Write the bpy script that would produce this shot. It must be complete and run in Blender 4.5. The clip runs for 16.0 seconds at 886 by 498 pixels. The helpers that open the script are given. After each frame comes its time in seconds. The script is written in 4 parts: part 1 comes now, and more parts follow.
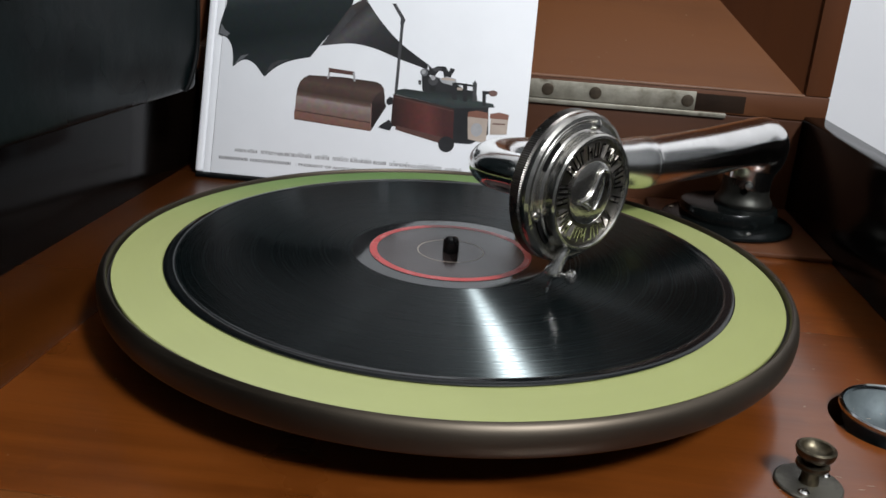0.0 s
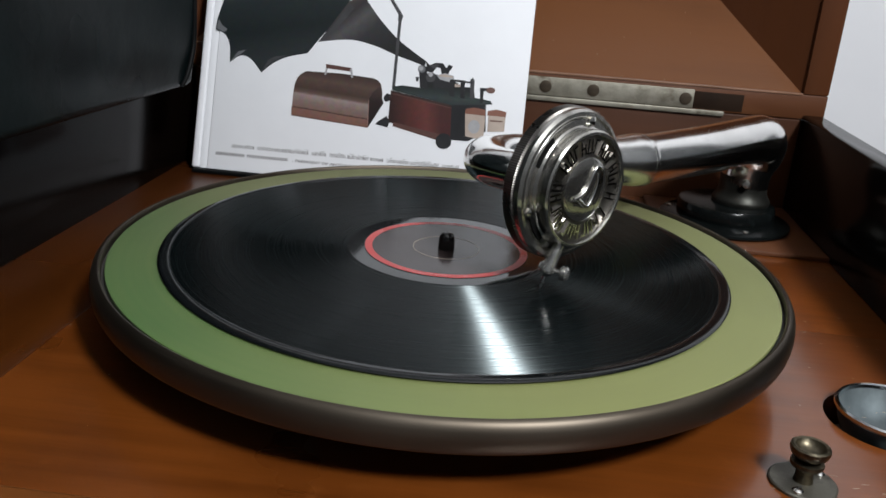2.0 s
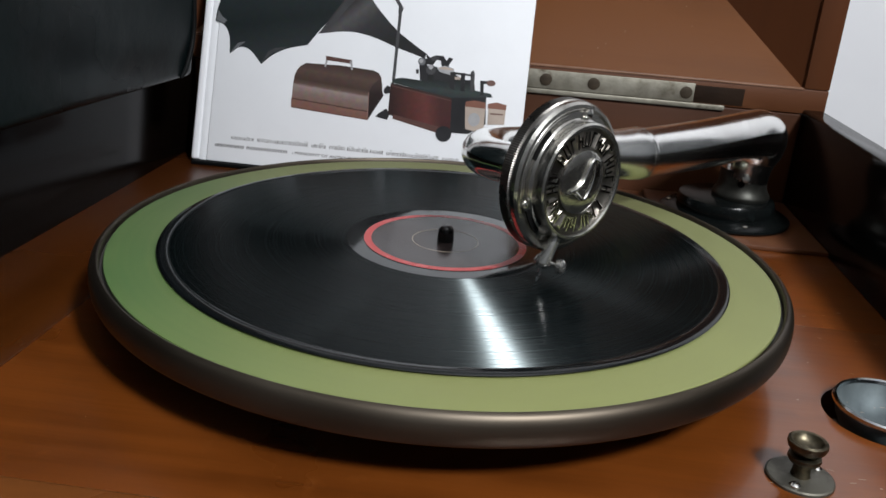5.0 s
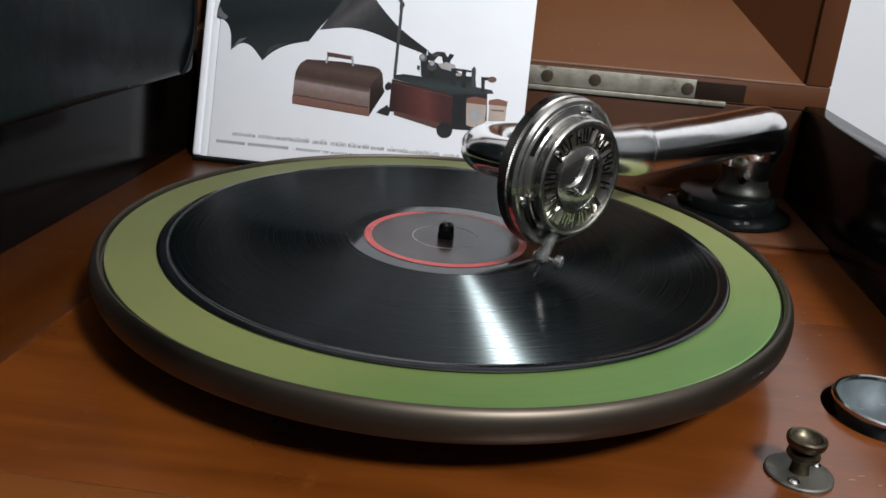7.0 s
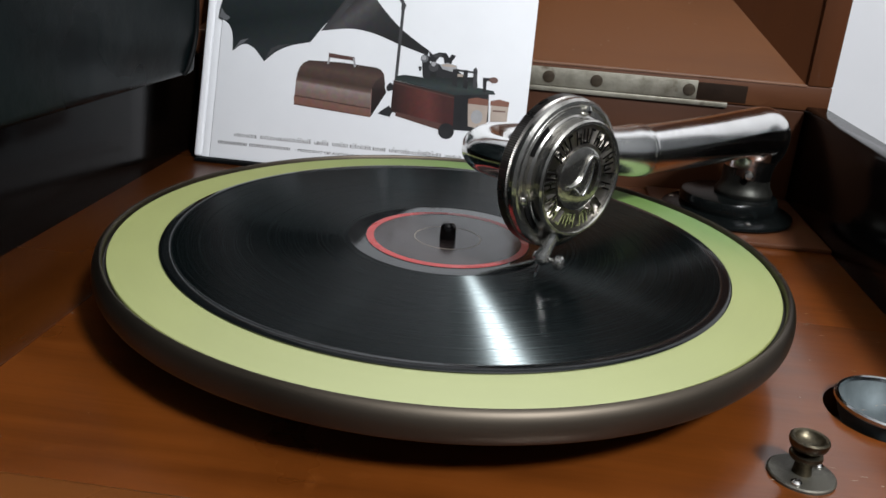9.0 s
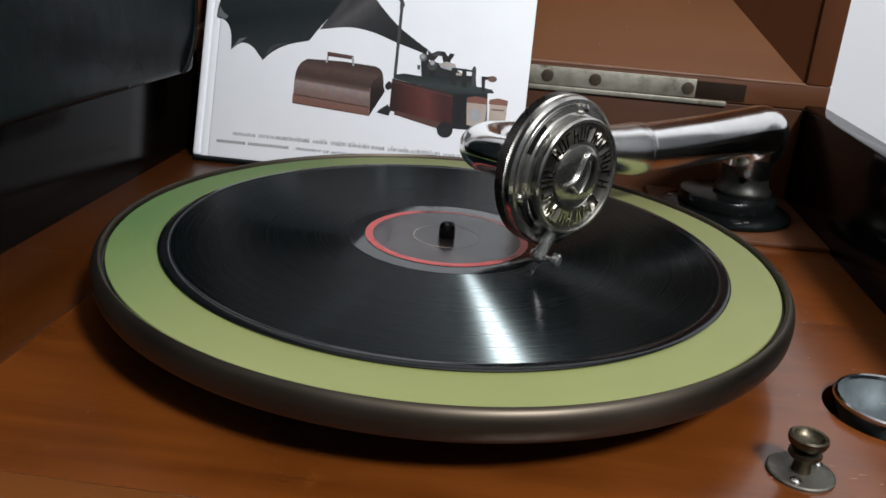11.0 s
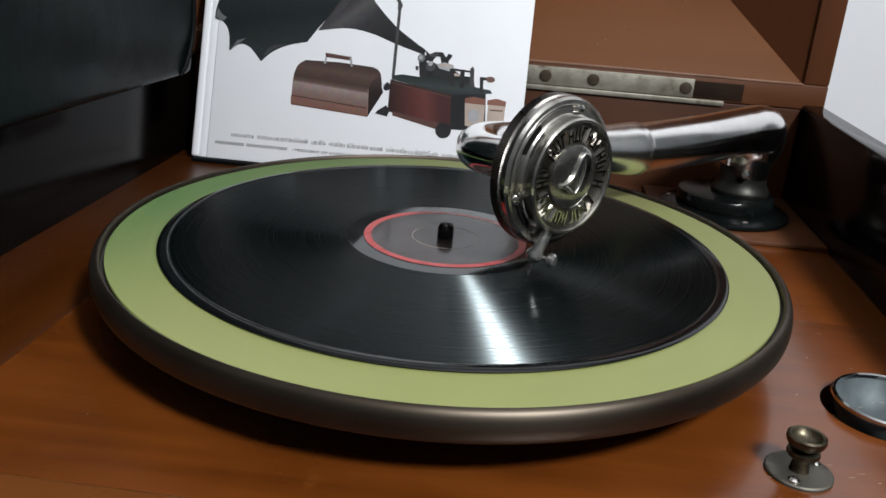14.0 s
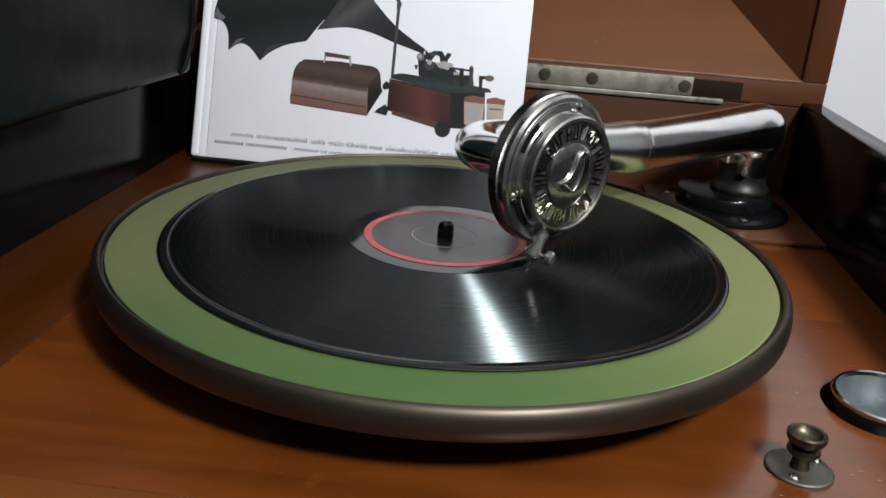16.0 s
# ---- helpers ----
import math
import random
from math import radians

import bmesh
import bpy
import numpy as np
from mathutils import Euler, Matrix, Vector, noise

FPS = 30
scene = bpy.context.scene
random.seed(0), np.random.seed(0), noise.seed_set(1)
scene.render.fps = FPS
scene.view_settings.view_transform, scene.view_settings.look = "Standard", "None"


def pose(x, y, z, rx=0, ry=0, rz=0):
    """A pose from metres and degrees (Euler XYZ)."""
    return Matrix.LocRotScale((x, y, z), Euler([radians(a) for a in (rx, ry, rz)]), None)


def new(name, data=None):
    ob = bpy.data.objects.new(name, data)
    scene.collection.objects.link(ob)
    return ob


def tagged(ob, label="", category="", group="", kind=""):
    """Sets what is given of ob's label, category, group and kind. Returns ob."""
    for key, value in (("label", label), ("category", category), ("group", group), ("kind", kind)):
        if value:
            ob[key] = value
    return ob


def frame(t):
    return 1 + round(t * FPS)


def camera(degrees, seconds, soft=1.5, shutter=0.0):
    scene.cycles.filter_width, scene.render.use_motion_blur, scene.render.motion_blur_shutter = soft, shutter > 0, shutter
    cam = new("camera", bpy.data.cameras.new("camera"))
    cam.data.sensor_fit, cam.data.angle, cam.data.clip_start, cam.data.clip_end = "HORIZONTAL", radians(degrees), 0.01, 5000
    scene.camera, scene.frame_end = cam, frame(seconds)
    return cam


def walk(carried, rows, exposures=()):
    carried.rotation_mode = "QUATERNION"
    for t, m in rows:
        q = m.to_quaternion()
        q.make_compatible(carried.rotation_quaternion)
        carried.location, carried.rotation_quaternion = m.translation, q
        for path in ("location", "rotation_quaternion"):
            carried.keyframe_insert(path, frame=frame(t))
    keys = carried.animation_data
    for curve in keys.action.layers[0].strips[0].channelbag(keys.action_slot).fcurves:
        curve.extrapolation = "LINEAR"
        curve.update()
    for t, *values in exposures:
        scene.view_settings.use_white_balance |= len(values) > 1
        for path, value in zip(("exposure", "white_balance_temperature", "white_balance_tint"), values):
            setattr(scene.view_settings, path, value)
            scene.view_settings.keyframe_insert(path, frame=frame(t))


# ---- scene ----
cam = camera(55.19, 16.0, soft=1.6, shutter=0.5)
PATH = [
    (0, pose(0.02878, -0.36554, 0.16076, 70.431, -3.782, 6.402)),
    (0.5, pose(0.029, -0.36432, 0.15952, 70.41, -3.835, 6.5)),
    (1, pose(0.03002, -0.36378, 0.15961, 70.333, -3.942, 6.487)),
    (1.5, pose(0.03021, -0.3642, 0.15969, 70.336, -3.955, 6.477)),
    (2, pose(0.03047, -0.36448, 0.1599, 70.297, -4.038, 6.449)),
    (2.5, pose(0.02932, -0.36462, 0.15989, 70.239, -4.028, 6.449)),
    (3, pose(0.02999, -0.36404, 0.15934, 70.186, -4.127, 6.486)),
    (3.5, pose(0.03058, -0.363, 0.15856, 69.972, -4.234, 6.521)),
    (4, pose(0.03055, -0.36429, 0.15996, 69.942, -4.274, 6.449)),
    (6.5, pose(0.03148, -0.36389, 0.15942, 69.57, -4.392, 6.694)),
    (7, pose(0.03175, -0.36434, 0.15998, 69.556, -4.305, 6.704)),
    (7.5, pose(0.03184, -0.36445, 0.15993, 69.601, -4.189, 6.761)),
    (8, pose(0.03136, -0.36388, 0.15969, 69.582, -4.236, 6.732)),
    (8.5, pose(0.03161, -0.36398, 0.15924, 69.635, -4.218, 6.787)),
    (9, pose(0.03127, -0.36444, 0.16004, 69.598, -4.269, 6.758)),
    (11.5, pose(0.03092, -0.36446, 0.15958, 69.534, -4.288, 6.64)),
    (12, pose(0.03082, -0.36471, 0.15977, 69.479, -4.211, 6.705)),
    (12.5, pose(0.03132, -0.36357, 0.15866, 69.529, -4.205, 6.666)),
    (13, pose(0.03125, -0.36383, 0.15923, 69.504, -4.183, 6.598)),
    (13.5, pose(0.03128, -0.36433, 0.15979, 69.546, -4.158, 6.537)),
    (14, pose(0.03114, -0.36488, 0.16032, 69.557, -4.138, 6.511)),
    (14.5, pose(0.03075, -0.36451, 0.15961, 69.598, -4.086, 6.469)),
    (15, pose(0.03084, -0.364, 0.15947, 69.535, -4.135, 6.356)),
    (15.5, pose(0.0312, -0.3636, 0.15934, 69.499, -4.045, 6.473)),
    (16, pose(0.03066, -0.36522, 0.1605, 69.473, -3.983, 6.38)),
]

walk(cam, PATH, [(0, -0.07), (3.5, -0.06), (6.5, 0.0), (16.0, 0.0)])

# ---- light ----
world = bpy.data.worlds.new("world")
scene.world = world
world.use_nodes = True
world.node_tree.nodes["Background"].inputs[0].default_value = (0.55, 0.62, 0.7, 1)
world.node_tree.nodes["Background"].inputs[1].default_value = 0.02
scene.view_settings.exposure = 0.0

LAMP = bpy.data.lights.new("room_light", "POINT")
LAMP.shadow_soft_size, LAMP.energy, LAMP.color = 0.09, 82.0, (0.968, 0.992, 1.022)
lamp = new("room_light", LAMP)
lamp.location = (0.55, -0.76, 0.92)


# ---- material helpers ----
def mat(name, base, rough=0.5, metal=0.0, dark=None, scale=40.0, stretch=(1, 1, 1), amount=0.5, bump=0.0, bump_scale=300.0,
        coat=0.0, coat_rough=0.12, spec=0.5, rough_var=0.1, wear=None, aniso=0.0, sheen=0.0):
    """Principled material with a broad and a fine variation of colour, gloss and relief."""
    m = bpy.data.materials.new(name)
    m.use_nodes = True
    nt = m.node_tree
    n, l = nt.nodes, nt.links
    b = n["Principled BSDF"]
    tc = n.new("ShaderNodeTexCoord")
    mp = n.new("ShaderNodeMapping")
    mp.inputs["Scale"].default_value = stretch
    l.new(tc.outputs["Object"], mp.inputs["Vector"])
    n1 = n.new("ShaderNodeTexNoise")
    n1.inputs["Scale"].default_value, n1.inputs["Detail"].default_value, n1.inputs["Roughness"].default_value = scale, 6, 0.6
    l.new(mp.outputs[0], n1.inputs["Vector"])
    n2 = n.new("ShaderNodeTexNoise")
    n2.inputs["Scale"].default_value, n2.inputs["Detail"].default_value = scale * 0.17, 3
    l.new(tc.outputs["Object"], n2.inputs["Vector"])
    mx = n.new("ShaderNodeMix")
    mx.data_type = "RGBA"
    dark = dark or tuple(c * 0.6 for c in base)
    mx.inputs[6].default_value, mx.inputs[7].default_value = (*dark, 1), (*base, 1)
    ad = n.new("ShaderNodeMath")
    ad.operation = "ADD"
    l.new(n1.outputs["Fac"], ad.inputs[0])
    l.new(n2.outputs["Fac"], ad.inputs[1])
    mr = n.new("ShaderNodeMapRange")
    mr.inputs[1].default_value, mr.inputs[2].default_value = 1.0 - amount * 0.5 - 0.12, 1.12
    l.new(ad.outputs[0], mr.inputs[0])
    l.new(mr.outputs[0], mx.inputs[0])
    last = mx.outputs[2]
    if wear:
        n3 = n.new("ShaderNodeTexNoise")
        n3.inputs["Scale"].default_value, n3.inputs["Detail"].default_value = scale * 0.6, 5
        l.new(tc.outputs["Object"], n3.inputs["Vector"])
        r3 = n.new("ShaderNodeMapRange")
        r3.inputs[1].default_value, r3.inputs[2].default_value = 0.62, 0.72
        l.new(n3.outputs["Fac"], r3.inputs[0])
        m3 = n.new("ShaderNodeMix")
        m3.data_type = "RGBA"
        l.new(r3.outputs[0], m3.inputs[0])
        l.new(last, m3.inputs[6])
        m3.inputs[7].default_value = (*wear, 1)
        last = m3.outputs[2]
    l.new(last, b.inputs["Base Color"])
    rr = n.new("ShaderNodeMapRange")
    rr.inputs[1].default_value, rr.inputs[2].default_value = 0.3, 0.7
    rr.inputs[3].default_value, rr.inputs[4].default_value = max(0.02, rough - rough_var), min(1, rough + rough_var)
    l.new(n2.outputs["Fac"], rr.inputs[0])
    l.new(rr.outputs[0], b.inputs["Roughness"])
    b.inputs["Metallic"].default_value = metal
    b.inputs["Specular IOR Level"].default_value = spec
    b.inputs["Coat Weight"].default_value = coat
    b.inputs["Coat Roughness"].default_value = coat_rough
    b.inputs["Anisotropic"].default_value = aniso
    b.inputs["Sheen Weight"].default_value = sheen
    if bump:
        nb = n.new("ShaderNodeTexNoise")
        nb.inputs["Scale"].default_value, nb.inputs["Detail"].default_value = bump_scale, 4
        l.new(mp.outputs[0], nb.inputs["Vector"])
        bp = n.new("ShaderNodeBump")
        bp.inputs["Strength"].default_value, bp.inputs["Distance"].default_value = bump, 0.001
        l.new(nb.outputs["Fac"], bp.inputs["Height"])
        l.new(bp.outputs[0], b.inputs["Normal"])
    return m


WOOD = mat("varnished_teak", (0.134, 0.0345, 0.0046), 0.33, dark=(0.074, 0.0182, 0.0024), scale=95, stretch=(0.05, 1, 1), amount=0.5, bump=0.07, bump_scale=300, coat=0.8, coat_rough=0.18, rough_var=0.08, spec=0.28, wear=(0.140, 0.038, 0.0062))
# Same teak with a darkened colour, standing in for light falloff at the left
WOOD_END = mat("teak_stile_shaded", (0.058, 0.0155, 0.0023), 0.27, dark=(0.030, 0.0078, 0.0012), scale=30, stretch=(1, 0.07, 1), amount=0.4, bump=0.05, bump_scale=300, coat=0.1, spec=0.33)
WOOD_FRONT = mat("front_rail_wood", (0.15, 0.048, 0.011), 0.3, dark=(0.095, 0.028, 0.006), scale=30, stretch=(0.07, 1, 1), amount=0.4, bump=0.05, bump_scale=300, spec=0.35)
WOOD_RAIL = mat("lid_rail_wood", (0.088, 0.032, 0.013), 0.36, dark=(0.055, 0.019, 0.008), scale=22, stretch=(0.10, 1, 1), amount=0.4, bump=0.06, bump_scale=400, spec=0.3, wear=(0.12, 0.05, 0.022))
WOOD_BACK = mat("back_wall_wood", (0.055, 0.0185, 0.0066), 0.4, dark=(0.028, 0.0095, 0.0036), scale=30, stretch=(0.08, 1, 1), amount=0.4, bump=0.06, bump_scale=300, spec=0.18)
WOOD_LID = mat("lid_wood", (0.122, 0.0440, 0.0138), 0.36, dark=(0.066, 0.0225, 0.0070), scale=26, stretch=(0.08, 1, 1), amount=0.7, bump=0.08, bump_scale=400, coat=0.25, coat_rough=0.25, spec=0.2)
# Lid wood with upright grain, its colour darkened for the side panel's shade
WOOD_LIDV = mat("lid_wood_upright_shaded", (0.078, 0.026, 0.0095), 0.36, dark=(0.048, 0.0155, 0.006), scale=22, stretch=(1, 1, 0.10), amount=0.4, bump=0.06, bump_scale=400, coat=0.06, spec=0.3)
# Dark wood, set nearly black so its colour holds the inner walls' shade too
WOOD_DARK = mat("dark_shaded_wall_wood", (0.0030, 0.0018, 0.0013), 0.13, dark=(0.0018, 0.0011, 0.0008), scale=45, stretch=(1, 0.12, 1), amount=0.9, bump=0.02, bump_scale=200, spec=0.06, rough_var=0.03)
WALL = mat("wall_paint", (0.78, 0.78, 0.8), 0.7, dark=(0.74, 0.74, 0.77), scale=8, amount=0.6, bump=0.1, bump_scale=60)
# Unseen walls added to close the room, kept dim to limit bounced light
WALL_DIM = mat("dim_unseen_wall_paint", (0.07, 0.074, 0.078), 0.8, dark=(0.055, 0.058, 0.062), scale=8, bump=0.1, bump_scale=60)
CEIL = mat("ceiling_boards", (0.56, 0.56, 0.56), 0.8, dark=(0.50, 0.50, 0.50), scale=6)
FLOOR = mat("floor_boards", (0.035, 0.027, 0.02), 0.5, scale=10, stretch=(0.2, 1, 1))
CHROME = mat("nickel_plate", (0.76, 0.75, 0.72), 0.17, 1.0, dark=(0.60, 0.575, 0.53), scale=110, amount=0.45, bump=0.03, bump_scale=300, rough_var=0.05)
SATIN = mat("worn_tube_nickel", (0.95, 0.94, 0.915), 0.18, 1.0, dark=(0.82, 0.81, 0.785), scale=80, amount=0.4, bump=0.05, bump_scale=120, rough_var=0.07)
# Matt black that paints the shade inside the slots and the neck hole
HOLE_SHADE = mat("slot_shade_black", (0.003, 0.003, 0.003), 0.8, spec=0.1)
CHROME_WORN = mat("worn_nickel", (0.55, 0.535, 0.50), 0.17, 0.96, dark=(0.30, 0.28, 0.25), scale=260, amount=0.45, bump=0.08, bump_scale=900, rough_var=0.09)
NICKEL_DARK = mat("tarnished_nickel", (0.22, 0.205, 0.19), 0.33, 1.0, dark=(0.10, 0.095, 0.085), scale=300, amount=1.0, bump=0.1, bump_scale=1200)
RIM = mat("platter_rim_metal", (0.112, 0.094, 0.074), 0.46, 1.0, dark=(0.058, 0.046, 0.034), scale=70, amount=0.35, bump=0.06, bump_scale=600, rough_var=0.06)
IRON = mat("dark_iron", (0.03, 0.027, 0.025), 0.6, 0.0, scale=60, bump=0.1)
ENAMEL = mat("black_enamel", (0.004, 0.005, 0.005), 0.16, 0.0, dark=(0.002, 0.003, 0.003), scale=60, amount=0.5, wear=(0.012, 0.016, 0.016), bump=0.05, bump_scale=200, spec=0.16)
BRASS = mat("aged_brass", (0.135, 0.115, 0.078), 0.42, 1.0, dark=(0.04, 0.036, 0.027), scale=350, amount=0.4, bump=0.1, bump_scale=900)
BRASS_PLATE = mat("tarnished_brass_plate", (0.13, 0.122, 0.10), 0.5, 0.8, dark=(0.045, 0.042, 0.036), scale=200, amount=0.4, bump=0.12, bump_scale=700)
HINGE = mat("tarnished_hinge", (0.30, 0.285, 0.235), 0.5, 0.6, dark=(0.13, 0.115, 0.085), scale=110, amount=0.5, bump=0.15, bump_scale=500, wear=(0.09, 0.07, 0.045))
NECK = mat("dark_neck_nickel", (0.050, 0.050, 0.044), 0.46, 0.85, dark=(0.018, 0.018, 0.015), scale=120, amount=0.5, bump=0.08, bump_scale=400)
RECESS_SHADE = mat("recess_shade_brown", (0.018, 0.010, 0.006), 0.7, scale=80, bump=0.2, spec=0.1)
WORN_EDGE_HIGHLIGHT = mat("worn_varnish_highlight", (0.20, 0.105, 0.065), 0.4, dark=(0.10, 0.045, 0.022), scale=160, stretch=(0.2, 1, 1), amount=0.6, bump=0.1, spec=0.4)
RUST = mat("rusted_screw", (0.06, 0.045, 0.03), 0.6, 0.6, scale=300, bump=0.2)
LEATHER = mat("black_leathercloth", (0.0035, 0.0068, 0.0075), 0.32, 0.0, dark=(0.0018, 0.003, 0.0034), scale=42, amount=0.5, bump=0.4, bump_scale=60, rough_var=0.16, wear=(0.008, 0.011, 0.012), spec=0.13)
COVER = mat("book_cover_board", (0.75, 0.76, 0.785), 0.5, dark=(0.71, 0.72, 0.745), scale=30, amount=0.6, bump=0.03, bump_scale=500, spec=0.25)
PIPING = mat("dull_black_piping", (0.0035, 0.004, 0.0042), 0.6, dark=(0.002, 0.0022, 0.0024), scale=90, bump=0.2, spec=0.1)
PAGES = mat("page_block", (0.66, 0.63, 0.56), 0.8, scale=300, stretch=(0.05, 1, 0.05), bump=0.3, bump_scale=900)
EBONY = mat("black_shellac_cap", (0.012, 0.011, 0.011), 0.15, scale=100)
DIRT = mat("dust_speck", (0.30, 0.24, 0.18), 0.9, scale=300)
CUP = mat("polished_steel", (0.72, 0.74, 0.75), 0.16, 1.0, dark=(0.55, 0.57, 0.58), scale=120, amount=0.8, bump=0.05)
CUP_IN = mat("steel_bowl_inside", (0.15, 0.175, 0.180), 0.68, 0.7, dark=(0.07, 0.085, 0.092), scale=60, amount=0.4, bump=0.08, bump_scale=300)
CARRIER = mat("dull_nickel", (0.68, 0.67, 0.64), 0.25, 0.93, dark=(0.50, 0.49, 0.46), scale=300, amount=0.5, bump=0.08, bump_scale=900)
STEEL = mat("needle_steel", (0.85, 0.85, 0.85), 0.3, 1.0, scale=400)


def ink(name, rgb, rough=0.4):
    return mat(name, rgb, rough, dark=tuple(c * 0.75 for c in rgb), scale=150, amount=0.6, spec=0.25)


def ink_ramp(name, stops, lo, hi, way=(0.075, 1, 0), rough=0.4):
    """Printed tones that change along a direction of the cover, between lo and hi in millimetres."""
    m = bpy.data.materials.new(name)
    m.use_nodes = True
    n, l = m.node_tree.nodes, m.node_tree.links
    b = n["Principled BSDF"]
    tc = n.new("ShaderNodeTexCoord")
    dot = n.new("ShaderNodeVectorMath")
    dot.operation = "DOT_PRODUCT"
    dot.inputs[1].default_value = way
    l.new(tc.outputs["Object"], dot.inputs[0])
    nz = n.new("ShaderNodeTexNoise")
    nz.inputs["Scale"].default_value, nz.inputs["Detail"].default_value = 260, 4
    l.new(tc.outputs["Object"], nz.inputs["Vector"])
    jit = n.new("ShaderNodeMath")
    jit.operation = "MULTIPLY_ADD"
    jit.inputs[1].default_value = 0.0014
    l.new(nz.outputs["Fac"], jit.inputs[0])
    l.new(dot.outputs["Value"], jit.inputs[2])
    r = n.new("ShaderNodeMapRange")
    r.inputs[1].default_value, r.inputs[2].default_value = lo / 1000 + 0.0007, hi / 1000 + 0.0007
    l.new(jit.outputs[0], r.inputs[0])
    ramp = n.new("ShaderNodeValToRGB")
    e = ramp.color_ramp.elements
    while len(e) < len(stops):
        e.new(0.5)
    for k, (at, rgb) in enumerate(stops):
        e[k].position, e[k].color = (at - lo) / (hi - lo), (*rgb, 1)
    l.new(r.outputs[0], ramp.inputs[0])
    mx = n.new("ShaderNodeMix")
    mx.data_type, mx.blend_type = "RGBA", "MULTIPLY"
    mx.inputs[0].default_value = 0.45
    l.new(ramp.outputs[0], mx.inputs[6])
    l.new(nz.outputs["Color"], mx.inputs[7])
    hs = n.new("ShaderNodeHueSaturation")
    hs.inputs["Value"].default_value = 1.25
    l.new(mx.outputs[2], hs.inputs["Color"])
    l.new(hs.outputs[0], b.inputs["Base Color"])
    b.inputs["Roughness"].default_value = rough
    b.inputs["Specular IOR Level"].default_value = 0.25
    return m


def node_radius(nt):
    """Distance from the object's z axis, in metres."""
    tc = nt.nodes.new("ShaderNodeTexCoord")
    ml = nt.nodes.new("ShaderNodeVectorMath")
    ml.operation = "MULTIPLY"
    ml.inputs[1].default_value = (1, 1, 0)
    nt.links.new(tc.outputs["Object"], ml.inputs[0])
    ln = nt.nodes.new("ShaderNodeVectorMath")
    ln.operation = "LENGTH"
    nt.links.new(ml.outputs[0], ln.inputs[0])
    return tc, ln.outputs["Value"]


def shellac():
    """Grooved black shellac: flat lands and the two slanting walls of the grooves, with bands of different cut."""
    m = bpy.data.materials.new("grooved_shellac")
    m.use_nodes = True
    nt = m.node_tree
    n, l = nt.nodes, nt.links
    land = n["Principled BSDF"]
    tc, rad = node_radius(nt)
    cut = n.new("ShaderNodeTexNoise")
    cut.noise_dimensions = "1D"
    cut.inputs["Scale"].default_value, cut.inputs["Detail"].default_value = 900, 3
    l.new(rad, cut.inputs["W"])
    ml = n.new("ShaderNodeVectorMath")
    ml.operation = "MULTIPLY"
    ml.inputs[1].default_value = (1, 1, 0)
    l.new(tc.outputs["Object"], ml.inputs[0])
    nr = n.new("ShaderNodeVectorMath")
    nr.operation = "NORMALIZE"
    l.new(ml.outputs[0], nr.inputs[0])
    vt = n.new("ShaderNodeVectorTransform")
    vt.vector_type, vt.convert_from, vt.convert_to = "VECTOR", "OBJECT", "WORLD"
    l.new(nr.outputs[0], vt.inputs[0])
    ge = n.new("ShaderNodeNewGeometry")
    tan = n.new("ShaderNodeTangent")
    tan.direction_type, tan.axis = "RADIAL", "Z"
    out = n["Material Output"]

    def gloss(b, lo, hi):
        r = n.new("ShaderNodeMapRange")
        r.inputs[1].default_value, r.inputs[2].default_value = 0.3, 0.7
        r.inputs[3].default_value, r.inputs[4].default_value = lo, hi
        l.new(cut.outputs["Fac"], r.inputs[0])
        l.new(r.outputs[0], b.inputs["Roughness"])
    land.inputs["Base Color"].default_value = (0.0014, 0.0042, 0.0046, 1)
    land.inputs["Specular IOR Level"].default_value = 0.26
    land.inputs["Anisotropic"].default_value = 0.85
    land.inputs["Anisotropic Rotation"].default_value = 0.25
    l.new(tan.outputs[0], land.inputs["Tangent"])
    gloss(land, 0.21, 0.225)
    walls = []
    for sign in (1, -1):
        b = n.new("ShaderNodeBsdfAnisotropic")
        # inward walls darkened in colour to remove the lamp's streak on the far side
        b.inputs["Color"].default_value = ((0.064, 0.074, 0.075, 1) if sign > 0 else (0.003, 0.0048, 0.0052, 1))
        gloss(b, 0.20, 0.30)
        b.inputs["Anisotropy"].default_value = 0.32
        b.inputs["Rotation"].default_value = 0.0
        l.new(tan.outputs[0], b.inputs["Tangent"])
        sc = n.new("ShaderNodeVectorMath")
        sc.operation = "SCALE"
        sc.inputs["Scale"].default_value = sign * WALL_TILT
        l.new(vt.outputs[0], sc.inputs[0])
        av = n.new("ShaderNodeVectorMath")
        l.new(ge.outputs["Normal"], av.inputs[0])
        l.new(sc.outputs[0], av.inputs[1])
        nn = n.new("ShaderNodeVectorMath")
        nn.operation = "NORMALIZE"
        l.new(av.outputs[0], nn.inputs[0])
        l.new(nn.outputs[0], b.inputs["Normal"])
        walls.append(b)
    m1 = n.new("ShaderNodeMixShader")
    m1.inputs[0].default_value = 0.5
    l.new(walls[0].outputs[0], m1.inputs[1])
    l.new(walls[1].outputs[0], m1.inputs[2])
    m2 = n.new("ShaderNodeMixShader")
    m2.inputs[0].default_value = 0.62
    l.new(land.outputs[0], m2.inputs[1])
    l.new(m1.outputs[0], m2.inputs[2])
    l.new(m2.outputs[0], out.inputs["Surface"])
    return m


WALL_TILT = 1.25


